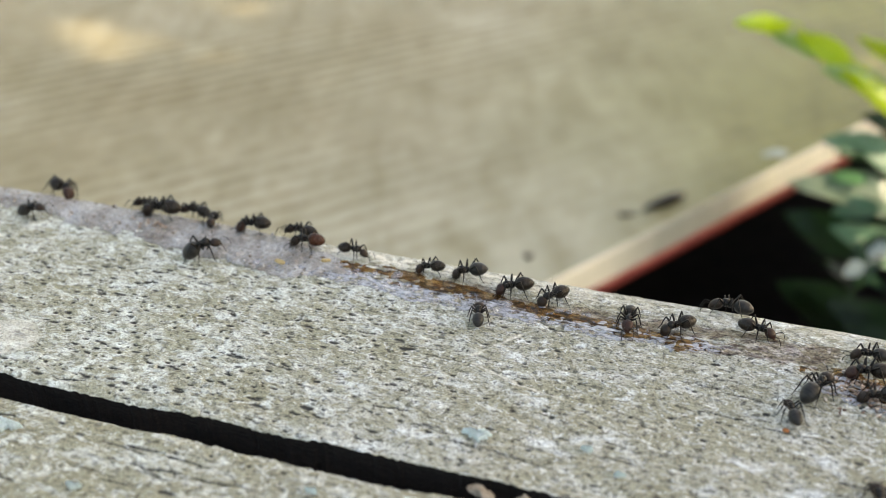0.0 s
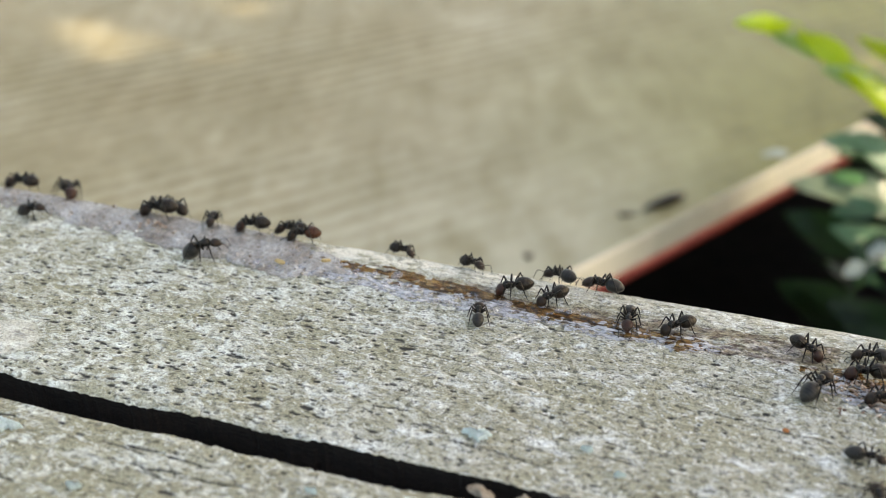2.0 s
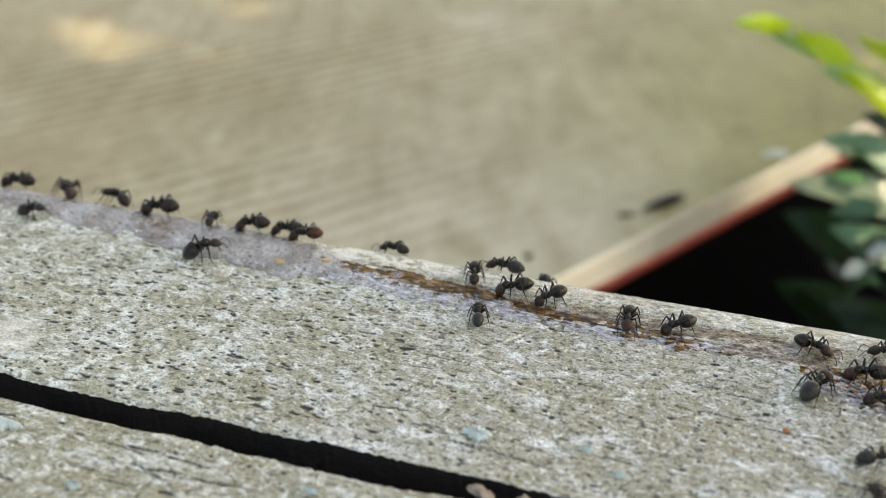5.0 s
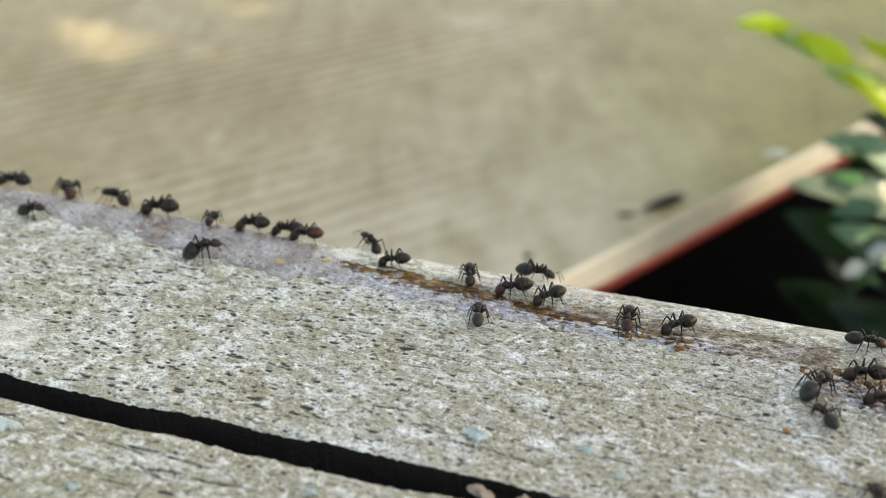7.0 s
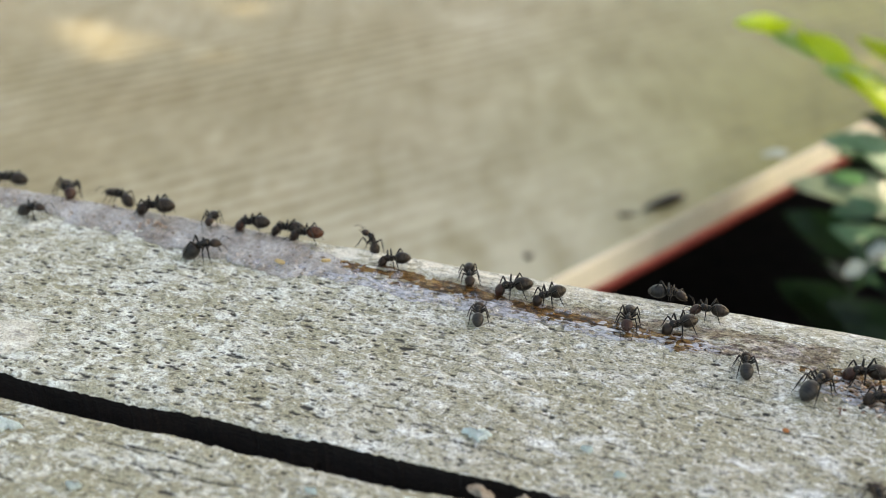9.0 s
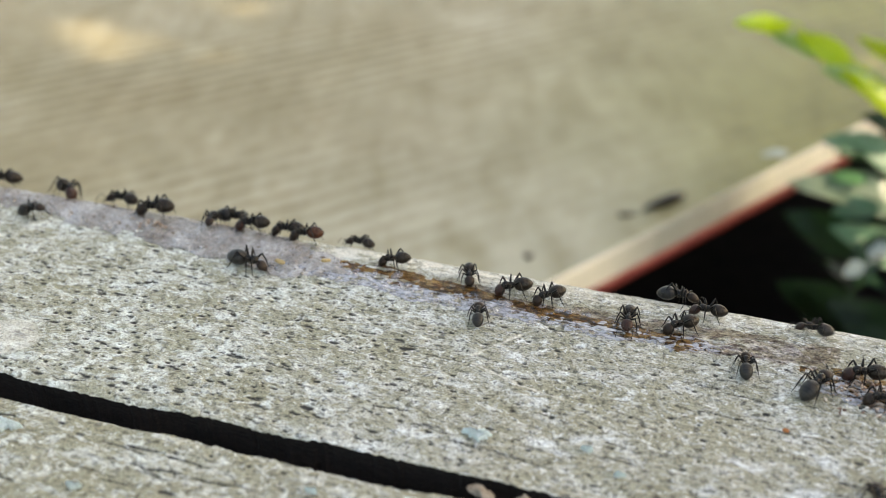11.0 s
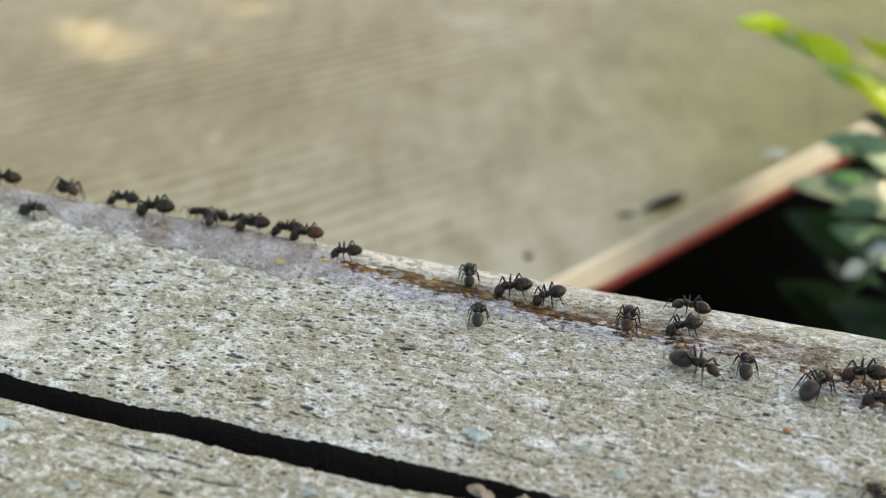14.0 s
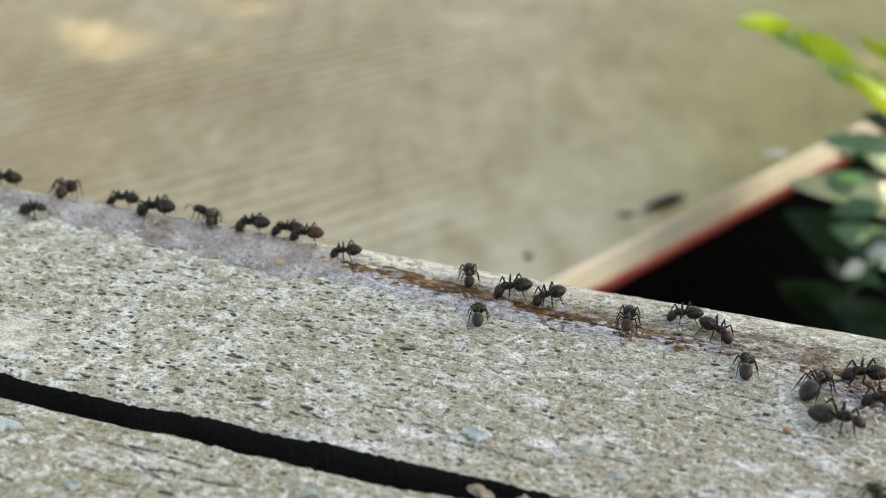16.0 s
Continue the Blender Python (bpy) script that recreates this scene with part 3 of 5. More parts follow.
for x in (-0.48, 0.44):
    build_bearer(x)


# ---- syrup and crust on the board ----
def along(points, x):
    px, py = zip(*points)
    return np.interp(x, px, py)


def film(name, x0, x1, lo, hi, step, lift, rise, seed, holes, mat, size=320.0, grit=0.3, slope=0.0012):
    """A puddle lying on the board between two lines lo(x) and hi(x), with a ragged rim and gaps."""
    xs, ys = np.arange(x0, x1, step), np.arange(-0.004, 0.0315, step)
    X, Y = np.meshgrid(xs, ys, indexing="ij")
    rag = 0.0011 * smooth_noise(X * size * 0.6, Y * size * 0.9, seed) + 0.0006 * smooth_noise(X * size * 2, Y * size * 3, seed + 1)
    inside = np.minimum(np.minimum(Y - along(lo, X), along(hi, X) - Y) + rag, np.minimum(X - x0, x1 - X) * 0.5 + 2.5 * rag)
    inside = inside - np.clip(smooth_noise(X * size, Y * size * 2.2, seed + 2) - holes, 0, 1) * 0.006
    s = np.clip((Y - FLAT_END) / ROUND, 0, 0.95)
    base = TOP - ROUND * (1 - np.sqrt(1 - s * s))
    h = lift + rise * np.clip(inside / slope, 0, 1) ** 0.5 + grit * rise * (smooth_noise(X * 700, Y * 900, seed + 4) + 0.7 * smooth_noise(X * 1500, Y * 1900, seed + 5)) * np.clip(inside / 0.001, 0, 1)
    h = np.where(inside > 0, h, -0.0004)
    Z = base + h
    keep = inside > -step
    i = np.arange(X.size).reshape(X.shape)
    q = keep[:-1, :-1] & keep[1:, :-1] & keep[1:, 1:] & keep[:-1, 1:]
    f = np.stack([i[:-1, :-1], i[1:, :-1], i[1:, 1:], i[:-1, 1:]], -1)[q]
    used, back = np.unique(f, return_inverse=True)
    me = bpy.data.meshes.new(name)
    me.from_pydata(np.stack([X, Y, Z], -1).reshape(-1, 3)[used], [], back.reshape(-1, 4).tolist())
    me.materials.append(mat)
    me.shade_smooth()
    me.update()
    return new(name, me)


MM_LINE = lambda *p: [(a * MM, b * MM) for a, b in p]
crust_lo = MM_LINE((-130, 18.5), (-108, 17.9), (-93, 16), (-80, 14.3), (-67, 14), (-55, 12.2), (-45, 10.7), (-35, 10.2), (-29, 12.0), (-23, 15.4))
crust_hi = MM_LINE((-130, 29), (-60, 29), (-45, 26), (-33, 21.5), (-28, 18.9), (-23, 15.8))
crust = film("sugar_crust", -0.128, -0.022, crust_lo, crust_hi, 0.0003, 0.00008, 0.00040, 40, 0.46, CRUST, grit=0.6, slope=0.004)
tagged(crust, "greyish pink dried sugary crust on the board", "crust")


def add_crystals():
    """Coarse sugar crystals standing proud of the crust."""
    shapes = []
    for seed in range(4):
        r = random.Random(seed)
        bm = bmesh.new()
        bmesh.ops.create_icosphere(bm, subdivisions=1, radius=1.0)
        for v in bm.verts:
            v.co *= r.uniform(0.7, 1.25)
        shapes.append(mesh_of("crystal", bm, CRYSTAL, smooth=False))
    r = random.Random(29)
    for k in range(290):
        x = r.uniform(-112, -26)
        lo, hi = float(along(crust_lo, x * MM)), float(along(crust_hi, x * MM))
        y = lo + (min(hi, 0.0265) - lo) * (0.06 + 0.9 * r.random())
        _, z, _ = board_point(y)
        size = (0.14 + 0.26 * r.random() ** 2) * MM
        c = new("crystal", shapes[k % 4])
        c.parent = crust
        c.matrix_basis = Matrix.Translation((x * MM, y, z + 0.00042)) @ pose(0, 0, 0, r.uniform(0, 360), r.uniform(0, 360), r.uniform(0, 360)) @ Matrix.Diagonal((size * r.uniform(1, 1.6), size, size, 1))


add_crystals()
amber_lo = MM_LINE((-33, 17.0), (-30, 16.4), (-22, 15.6), (-14, 14.4), (-7, 13.4), (0.6, 13.7), (8, 13.0))
amber_hi = MM_LINE((-33, 18.4), (-31, 18.9), (-23.6, 19.8), (-16.7, 20.3), (-9, 19.4), (-1, 18.3), (8, 16.6))
amber = film("amber_syrup", -0.034, 0.008, amber_lo, amber_hi, 0.00022, 0.00007, 0.00022, 52, 0.40, AMBER, size=560.0)
tagged(amber, "streak of wet amber syrup along the board", "syrup")
for k, (x0, x1, lo, hi) in enumerate((
        (5.0, 27.0, ((5, 13.6), (13, 11.4), (19, 11.5), (27, 12.2)), ((5, 16.6), (12, 16.2), (18.5, 15.4), (27, 14.2))),
        (26.6, 35.0, ((26.6, 12.0), (30.5, 9.4), (35, 11.8)), ((26.6, 14.2), (30.5, 15.2), (35, 13.8))),
        (34.6, 45.4, ((34.6, 11.8), (39.8, 9.6), (45.4, 11.2)), ((34.6, 13.6), (39.5, 15.2), (45.4, 13.4))))):
    dab = film("syrup_dab", x0 * MM, x1 * MM, MM_LINE(*lo), MM_LINE(*hi), 0.00022, 0.00007, 0.00022, 70 + k, 0.50, AMBER, size=620.0)
    tagged(dab, "small dab of wet amber syrup on the board", "syrup", "syrup dabs")
wet_lo = MM_LINE((-46, 12.6), (-40, 12.2), (-30, 11.8), (-20, 11.2), (-10, 9.4), (-2, 10.0), (9, 9.6), (20, 8.8), (30, 9.4), (43, 9.4), (50, 10.4))
wet_hi = MM_LINE((-46, 13), (-38, 16.4), (-32, 17.2), (-22, 16.4), (-10, 15.0), (0, 14.8), (10, 14.6), (20, 14.2), (32, 14.6), (43, 14), (50, 12))
wet = film("clear_syrup", -0.046, 0.050, wet_lo, wet_hi, 0.0003, 0.00006, 0.00022, 61, 0.62, CLEAR)
tagged(wet, "thin clear wet syrup film with bubbles on the board", "syrup")

pool = film("syrup_pool", 0.0625, 0.0800, MM_LINE((62.5, 6), (68, 2.6), (74, 1.4), (80, 3)), MM_LINE((62.5, 9), (68, 11.0), (74, 11.2), (80, 9)), 0.0003, 0.00006, 0.00030, 83, 0.55, CLEAR)
tagged(pool, "small wet syrup pool under brown crumbs", "syrup")


def add_bubbles():
    """Clear domes of trapped air on the wet film."""
    bm = bmesh.new()
    bmesh.ops.create_uvsphere(bm, u_segments=14, v_segments=8, radius=1.0)
    bmesh.ops.bisect_plane(bm, geom=bm.verts[:] + bm.edges[:] + bm.faces[:], plane_co=(0, 0, -0.05), plane_no=(0, 0, -1), clear_outer=True)
    me = mesh_of("bubble", bm, BUBBLE)
    r = random.Random(17)
    for k in range(150):
        x = r.uniform(-44, 8) if k < 110 else r.uniform(8, 46)
        u = r.random()
        y = float(along(wet_lo, x * MM)) * (1 - u) + float(along(wet_hi, x * MM)) * u + (r.uniform(-0.0002, 0.0035) if k % 3 == 0 else 0)
        size = 0.22 + 0.62 * r.random() ** 2.2
        if k in (5, 9, 14):
            size = 1.15
        _, z, _ = board_point(y)
        b = new("bubble", me)
        b.parent = wet
        b.matrix_basis = Matrix.Translation((x * MM, y, z + 0.0002)) @ Matrix.Rotation(r.uniform(0, 6), 4, "Z") @ Matrix.Diagonal((size * MM * r.uniform(1.0, 1.5), size * MM, size * MM * 0.42, 1))


add_bubbles()
stain_lo = MM_LINE((-34, 16), (-20, 15), (0, 13), (16, 11), (26, 9.4), (45, 10.6), (61, 11.4), (85, 8))
stain_hi = MM_LINE((-34, 18.5), (-20, 20.4), (0, 18.6), (16, 17), (26, 17.2), (45, 18.4), (61, 18.6), (85, 19))
tagged(film("wet_stain", -0.034, 0.067, stain_lo, stain_hi, 0.0003, 0.00004, 0.00012, 91, 0.36, STAIN),
       "thin brownish wet stain on the grey board", "stain")
pool_lo = MM_LINE((60, 11.0), (63, 9.6), (66, 6.5), (70, 4), (75, 1.5), (88, -1))
pool_hi = MM_LINE((60, 11.0), (63, 11.6), (66, 12.5), (75, 12), (88, 10))
tagged(film("amber_pool", 0.060, 0.088, pool_lo, pool_hi, 0.0003, 0.00006, 0.0002, 77, 0.18, AMBER, size=420.0),
       "pool of brown amber syrup on the board", "syrup")


# ---- ants ----
def build_ant(tone, light_head):
    """A carpenter-type ant, 8 mm long, x forward, feet at z = 0. Its parts turn about the waist and the neck."""
    ant = new("ant")
    bm = bmesh.new()
    egg = lambda u: math.sqrt(max(0.0, 1 - u * u)) ** (1.0 if u > -0.3 else 1.0 - 0.35 * (u + 0.3)) * (1.0 + 0.14 * u)
    blob(bm, (0, 0, 0), (1.86 * MM, 1.36 * MM, 1.34 * MM), egg, 30, 20)
    for v in bm.verts:    # each plate slips under the one before it
        u = v.co.x / MM
        for edge in (0.75, -0.25, -1.05):
            if u < edge:
                r = 1 - 0.045 * max(0.0, 1 - (edge - u) / 0.45)
                v.co.y *= r
                v.co.z *= r
    part("gaster", bm, tone, ant)
    bm = bmesh.new()
    blob(bm, (0, 0, 0.12 * MM), (0.24 * MM, 0.36 * MM, 0.52 * MM), None, 8, 10)
    tube(bm, [(-0.5 * MM, 0, -0.15 * MM), (0.5 * MM, 0, -0.1 * MM)], [0.17 * MM, 0.2 * MM])
    part("petiole", bm, BLACK, ant)
    bm = bmesh.new()
    blob(bm, (-0.45 * MM, 0, -0.06 * MM), (0.90 * MM, 0.56 * MM, 0.74 * MM), None, 12, 14, 16)
    blob(bm, (0.45 * MM, 0, 0.10 * MM), (0.92 * MM, 0.76 * MM, 0.84 * MM), None, 12, 14, -8)
    blob(bm, (1.15 * MM, 0, 0.0), (0.38 * MM, 0.28 * MM, 0.28 * MM), None, 8, 10)
    part("thorax", bm, BLACK, ant)
    bm = bmesh.new()
    heart = lambda u: math.sqrt(max(0.0, 1 - u * u)) * (1.03 - 0.20 * u)
    blob(bm, (0, 0, 0), (1.34 * MM, 1.16 * MM, 0.92 * MM), heart, 14, 16)
    for s in (-1, 1):
        blob(bm, (0.05 * MM, s * 0.84 * MM, 0.38 * MM), (0.20 * MM, 0.13 * MM, 0.17 * MM), None, 6, 8)
        tube(bm, [(0.85 * MM, s * 0.42 * MM, -0.1 * MM), (1.27 * MM, s * 0.36 * MM, -0.18 * MM), (1.52 * MM, s * 0.05 * MM, -0.22 * MM)], [0.20 * MM, 0.15 * MM, 0.04 * MM], 6)
    head = part("head", bm, light_head, ant)
    for s in (-1, 1):
        bm = bmesh.new()
        tube(bm, [(0, 0, 0), (0.55 * MM, s * 0.55 * MM, 0.55 * MM), (0.95 * MM, s * 0.95 * MM, 0.85 * MM), (1.55 * MM, s * 1.05 * MM, 0.62 * MM), (2.2 * MM, s * 1.0 * MM, 0.1 * MM), (2.75 * MM, s * 0.9 * MM, -0.45 * MM)],
             [0.07 * MM, 0.06 * MM, 0.07 * MM, 0.07 * MM, 0.08 * MM, 0.055 * MM], 6)
        an = part("antenna", bm, LEGC, head)
        an.matrix_basis = pose(0.60 * MM, s * 0.38 * MM, 0.38 * MM)
    for i, (hip, knee, ankle, foot) in enumerate((
            ((0.80, 0.38, 1.92), (1.50, 1.45, 3.05), (2.05, 1.95, 1.00), (2.55, 2.20, 0.06)),
            ((0.10, 0.40, 1.90), (0.10, 1.70, 3.35), (0.10, 2.40, 1.10), (0.15, 2.85, 0.06)),
            ((-0.55, 0.38, 1.90), (-1.60, 1.55, 3.75), (-2.70, 2.20, 1.20), (-3.30, 2.50, 0.06)))):
        for s in (-1, 1):
            q = [Vector((v[0] - hip[0], s * (v[1] - hip[1]), v[2] - hip[2])) * MM for v in (hip, knee, ankle, foot)]
            bm = bmesh.new()
            m1 = q[0].lerp(q[1], 0.45) + Vector((0, 0, 0.10 * MM))
            m2 = q[1].lerp(q[2], 0.5) + Vector((0, s * 0.08 * MM, 0.04 * MM))
            tube(bm, [q[0], m1, q[1].lerp(q[0], 0.06), q[1], q[1].lerp(q[2], 0.08), m2, q[2], q[2].lerp(q[3], 0.5), q[3]],
                 [v * MM for v in (0.20, 0.23, 0.16, 0.13, 0.12, 0.14, 0.085, 0.06, 0.04)], 6)
            leg = part("leg", bm, LEGC, ant)
            leg.matrix_basis = pose(hip[0] * MM, s * hip[1] * MM, hip[2] * MM)
    for name, m in posture(0).items():
        next(c for c in ant.children if c.name.startswith(name)).matrix_basis = m
    return ant


def posture(dip):
    """Where thorax, petiole, gaster and head stand: head down to feed for dip above 0, forebody raised and gaster hanging below 0."""
    w = max(-1.8, min(1.3, dip / 13))
    if w > 0:
        lean, tail, nod, lift, ahead = 9 * w, 10 - 12 * w, 26 + 38 * w, -0.18 * w, 0.30 * w
    else:
        lean, tail, nod, lift, ahead = 17 * w, min(70, 10 - 36 * w), 26 + 16 * w, -0.70 * w, 0.0
    thorax = pose((0.10 + ahead) * MM, 0, (2.16 + lift) * MM, 0, lean, 0)
    waist = thorax @ Vector((-1.16 * MM, 0, -0.20 * MM))
    neck = thorax @ Vector((1.34 * MM, 0, 0.02 * MM))
    return {"thorax": thorax,
            "petiole": pose(*waist, 0, (lean - tail) / 2, 0),
            "gaster": pose(*waist, 0, -tail, 0) @ pose(-1.66 * MM, 0, 0.18 * MM),
            "head": pose(*neck, 0, nod, 0) @ pose(1.02 * MM, 0, -0.06 * MM)}


# seconds, x and y on the board in millimetres, heading and nose-down tilt in degrees
ANT_ROWS = {
    "left_edge": [(0, -127, 27.5, 0, 0), (0.15, -122.2, 27.4, 0, 0), (0.35, -110.5, 27.5, 5, 0), (0.5, -110.3, 27.5, 65, 0), (0.65, -110.2, 27.5, 125, 3), (0.8, -110.2, 27.5, 182, 9), (4.2, -110.8, 27.5, 182, 9), (6.3, -112, 27.4, 184, 8), (7, -112.6, 27.4, 186, 8), (8, -114, 27.4, 190, 8), (9, -113.8, 27.4, 195, 8), (11.3, -114.6, 26.2, 215, 9), (16, -114.2, 25.8, 215, 9)],
    "outlier": [(0, -96.5, 14.5, 2, -11), (9, -96.5, 14.5, 2, -11), (16, -96.3, 14.7, 0, -10)],
    "face_a": [(0, -98.6, 27.2, -22, 14), (0.9, -97, 27, -40, 12), (4.2, -97, 27, -42, 12), (9.2, -97, 27, -44, 12), (11.3, -97.3, 27, -30, 14), (12.5, -97.2, 27, -34, 14), (13.6, -97.3, 27, -40, 10), (14.2, -97, 27.2, -22, 0), (14.5, -96, 27.2, -8, 0), (14.9, -96.6, 27.2, -20, 6), (15.2, -97.4, 27, -58, 12), (16, -97.8, 27, -74, 13)],
    "feeder_b": [(0, -65.9, 27.4, 172, 0), (0.6, -68.2, 27.3, 172, -5), (1.2, -69.2, 27.3, 170, -8), (1.8, -70.9, 27.4, 170, -8), (2.4, -72.2, 27.4, 180, -4), (2.7, -77.1, 27.4, 186, 0), (3, -84.1, 27.4, 182, -3), (3.5, -84.4, 27.4, 180, -8), (4.2, -84.8, 27.4, 176, -9), (6.3, -85.7, 27.4, 172, -9), (7, -85.4, 27.4, 172, -9), (9, -84.4, 27.4, 174, -9), (11.05, -84, 27.4, 180, 4), (11.3, -84, 27.4, 182, 9), (12.5, -83.8, 27.4, 185, 12), (16, -83.8, 27.4, 185, 12)],
    "feeder_c": [(0, -71.4, 23.3, 183, 11), (1.5, -72.1, 23.3, 183, 13), (6.3, -72.1, 23.8, 183, 13), (8, -72.5, 23.6, 183, 13), (9, -72.9, 23.4, 183, 13), (16, -72.6, 23.1, 183, 13)],
    "companion_c": [(0, -77.4, 27.4, 180, 0), (0.6, -77.4, 27.4, 185, 0), (1, -78.4, 27.4, 190, 0), (2.1, -74, 27.4, 120, 0), (2.3, -71, 27.4, 50, 0), (2.4, -66.5, 27.4, 5, 0), (2.5, -59.4, 27.4, 0, 0), (2.6, -48.7, 27.4, -3, 0), (2.7, -38.6, 27.4, -4, 0), (2.8, -36.4, 27.3, -5, 0), (2.9, -24.6, 27, -5, 0), (3, -21.2, 26.8, -5, 0), (3.1, -17.2, 27.2, 25, 0), (3.3, -17.5, 48, 85, 0), (4.2, -18, 52, 85, 0), (4.4, -17.9, 51, 122, 0), (4.6, -17.8, 50, 160, 0), (4.75, -17.7, 48, 210, 0), (4.9, -17.6, 46, 260, 0), (5.3, -16.7, 24, 270, 0), (5.8, -16.3, 21.4, 230, 0), (6.3, -17.4, 20.4, 192, 14), (11.6, -17.4, 20.6, 192, 14), (11.9, -20.7, 21.7, 186, 4), (12.2, -25.4, 22, 184, 0), (12.5, -27.2, 20.9, 188, 11), (13.1, -27.5, 20.3, 190, 14), (16, -27.7, 20.4, 192, 14)],
    "feeder_d": [(0, -58.9, 23.6, -72, 4), (8, -59.3, 23.9, -76, 4), (16, -59.3, 23.9, -72, 4)],
    "feeder_e": [(0, -50, 23.8, 186, 13), (8, -50.4, 24.1, 188, 13), (16, -50.4, 24.1, 188, 13)],
    "feeder_f": [(0, -36.2, 20.9, 182, 9), (0.6, -37.7, 22.3, 182, 9), (1.2, -38.3, 23.2, 184, 11), (4.2, -38, 23.4, 184, 13), (9, -37.8, 23.5, 184, 13), (16, -37.8, 23.5, 184, 13)],
    "passer_f": [(0, -39.8, 25.2, 178, 0), (0.17, -39, 25, 122, 0), (0.33, -38, 24.8, 66, 0), (0.5, -36.4, 25.2, 10, 0), (0.7, -32.1, 25.4, 0, 0), (0.8, -30.2, 25.2, 35, 0), (0.9, -28.6, 27, 80, 0), (1, -28.2, 27.3, 115, 0), (1.1, -31.5, 27.4, 170, 0), (1.2, -35.3, 27.4, 180, 0), (1.3, -41, 27.4, 180, 0), (1.5, -41, 27.4, 180, 2), (1.8, -42.2, 27, 182, 7), (2.4, -42.8, 25.8, 186, 11), (4.2, -43, 25.3, 188, 12), (6.3, -42.8, 25, 190, 13), (16, -42.8, 25, 190, 13)],
    "climber": [(0, -54.4, 60, 175, 0), (10.6, -54.4, 56, 175, 0), (10.9, -54.1, 44, 235, 0), (11.1, -53.8, 27.4, 230, 0), (11.3, -54.6, 27.4, 178, 0), (11.6, -64.9, 27.4, 178, 0), (11.9, -62.6, 26, 172, -4), (12.5, -62, 25.2, 172, -5), (13.4, -62.4, 25.2, 174, -5), (14.6, -62.2, 25.2, 172, -3), (15.4, -61.6, 24.8, 168, -10), (16, -61.4, 24.8, 166, -12)],
    "walker_d": [(0, -54.2, 11.8, 18, -13), (9.2, -54.1, 11.6, 18, -13), (10.2, -51.5, 11.6, 5, 0), (11.3, -41.8, 10.2, -2, 7), (11.6, -42.1, 10.1, 0, 7), (11.9, -40.9, 7.9, -4, 0), (12, -35.6, 6.4, 0, 0), (12.1, -28.9, 8, 2, 0), (12.2, -19.6, 10.1, 0, 0), (12.5, -16, 11, 0, 7), (12.8, -18.2, 8.9, -5, 9), (12.95, -20.4, 8.2, -5, 0), (13.05, -20.2, 7.4, -20, 0), (13.2, -13.6, 0.9, -42, 0), (13.3, -5.4, -0.9, -20, 0), (13.4, 1.9, -0.7, -8, 0), (13.7, 26.7, 6.4, -12, 0), (14, 43.9, 3.8, -14, 0), (14.3, 49.2, 1.3, -4, 0), (14.6, 51.9, 2.2, 4, 0), (14.9, 54, 2.9, 4, 0), (15, 55.6, 2.8, -4, 0), (15.2, 63.9, -2.1, -14, 0), (15.6, 67.5, -2.8, -6, 0), (16, 66.9, -3.3, -2, 0)],
    "feeder_g": [(0, -25.7, 21.5, 0, 5), (0.5, -23.9, 22.6, 0, 0), (0.7, -22.7, 25, -8, 0), (0.8, -21, 24, -30, 0), (0.9, -20.2, 24.3, -66, 2), (1, -21, 25, -74, 3), (1.2, -20.3, 26.3, -70, 0), (1.3, -20, 27.2, -45, 0), (1.5, -18.6, 27.4, -15, 0), (2.1, -17.7, 27.4, -20, 7), (2.4, -18.4, 27.4, -50, 2), (2.7, -16.5, 27.4, -70, 0), (3.3, -15.4, 27.4, -72, 0), (3.5, -15.1, 27.4, -72, 0), (3.65, -16.1, 27.4, -116, 0), (3.8, -17, 27.4, -160, 0), (4.2, -18.7, 27.4, -178, 0), (5.2, -20.9, 27.4, -190, 0), (6, -25.3, 27.4, -202, 0), (6.3, -24.6, 26, -196, -22), (7, -24.4, 26, -194, -19), (7.3, -24.6, 26, -194, -24), (9.2, -24.6, 26, -194, -23), (9.5, -26.5, 27.5, -195, 0), (10.4, -27.1, 27.4, -190, 0), (11.3, -28.7, 27.4, -182, 0), (11.6, -40.5, 27.5, -180, 0), (12, -41.8, 27.5, -180, 7), (12.8, -42.2, 27.4, -180, 9), (13.1, -41.1, 27.4, -190, 0), (13.4, -54.1, 27.5, -190, 0), (13.7, -60, 27.4, -190, 0), (14, -60.5, 27.4, -195, 0), (14.15, -59.2, 27.4, -232, 0), (14.3, -57.8, 27.5, -270, 0), (14.5, -57.5, 50, -272, 0), (16, -57.5, 54, -272, 0)],
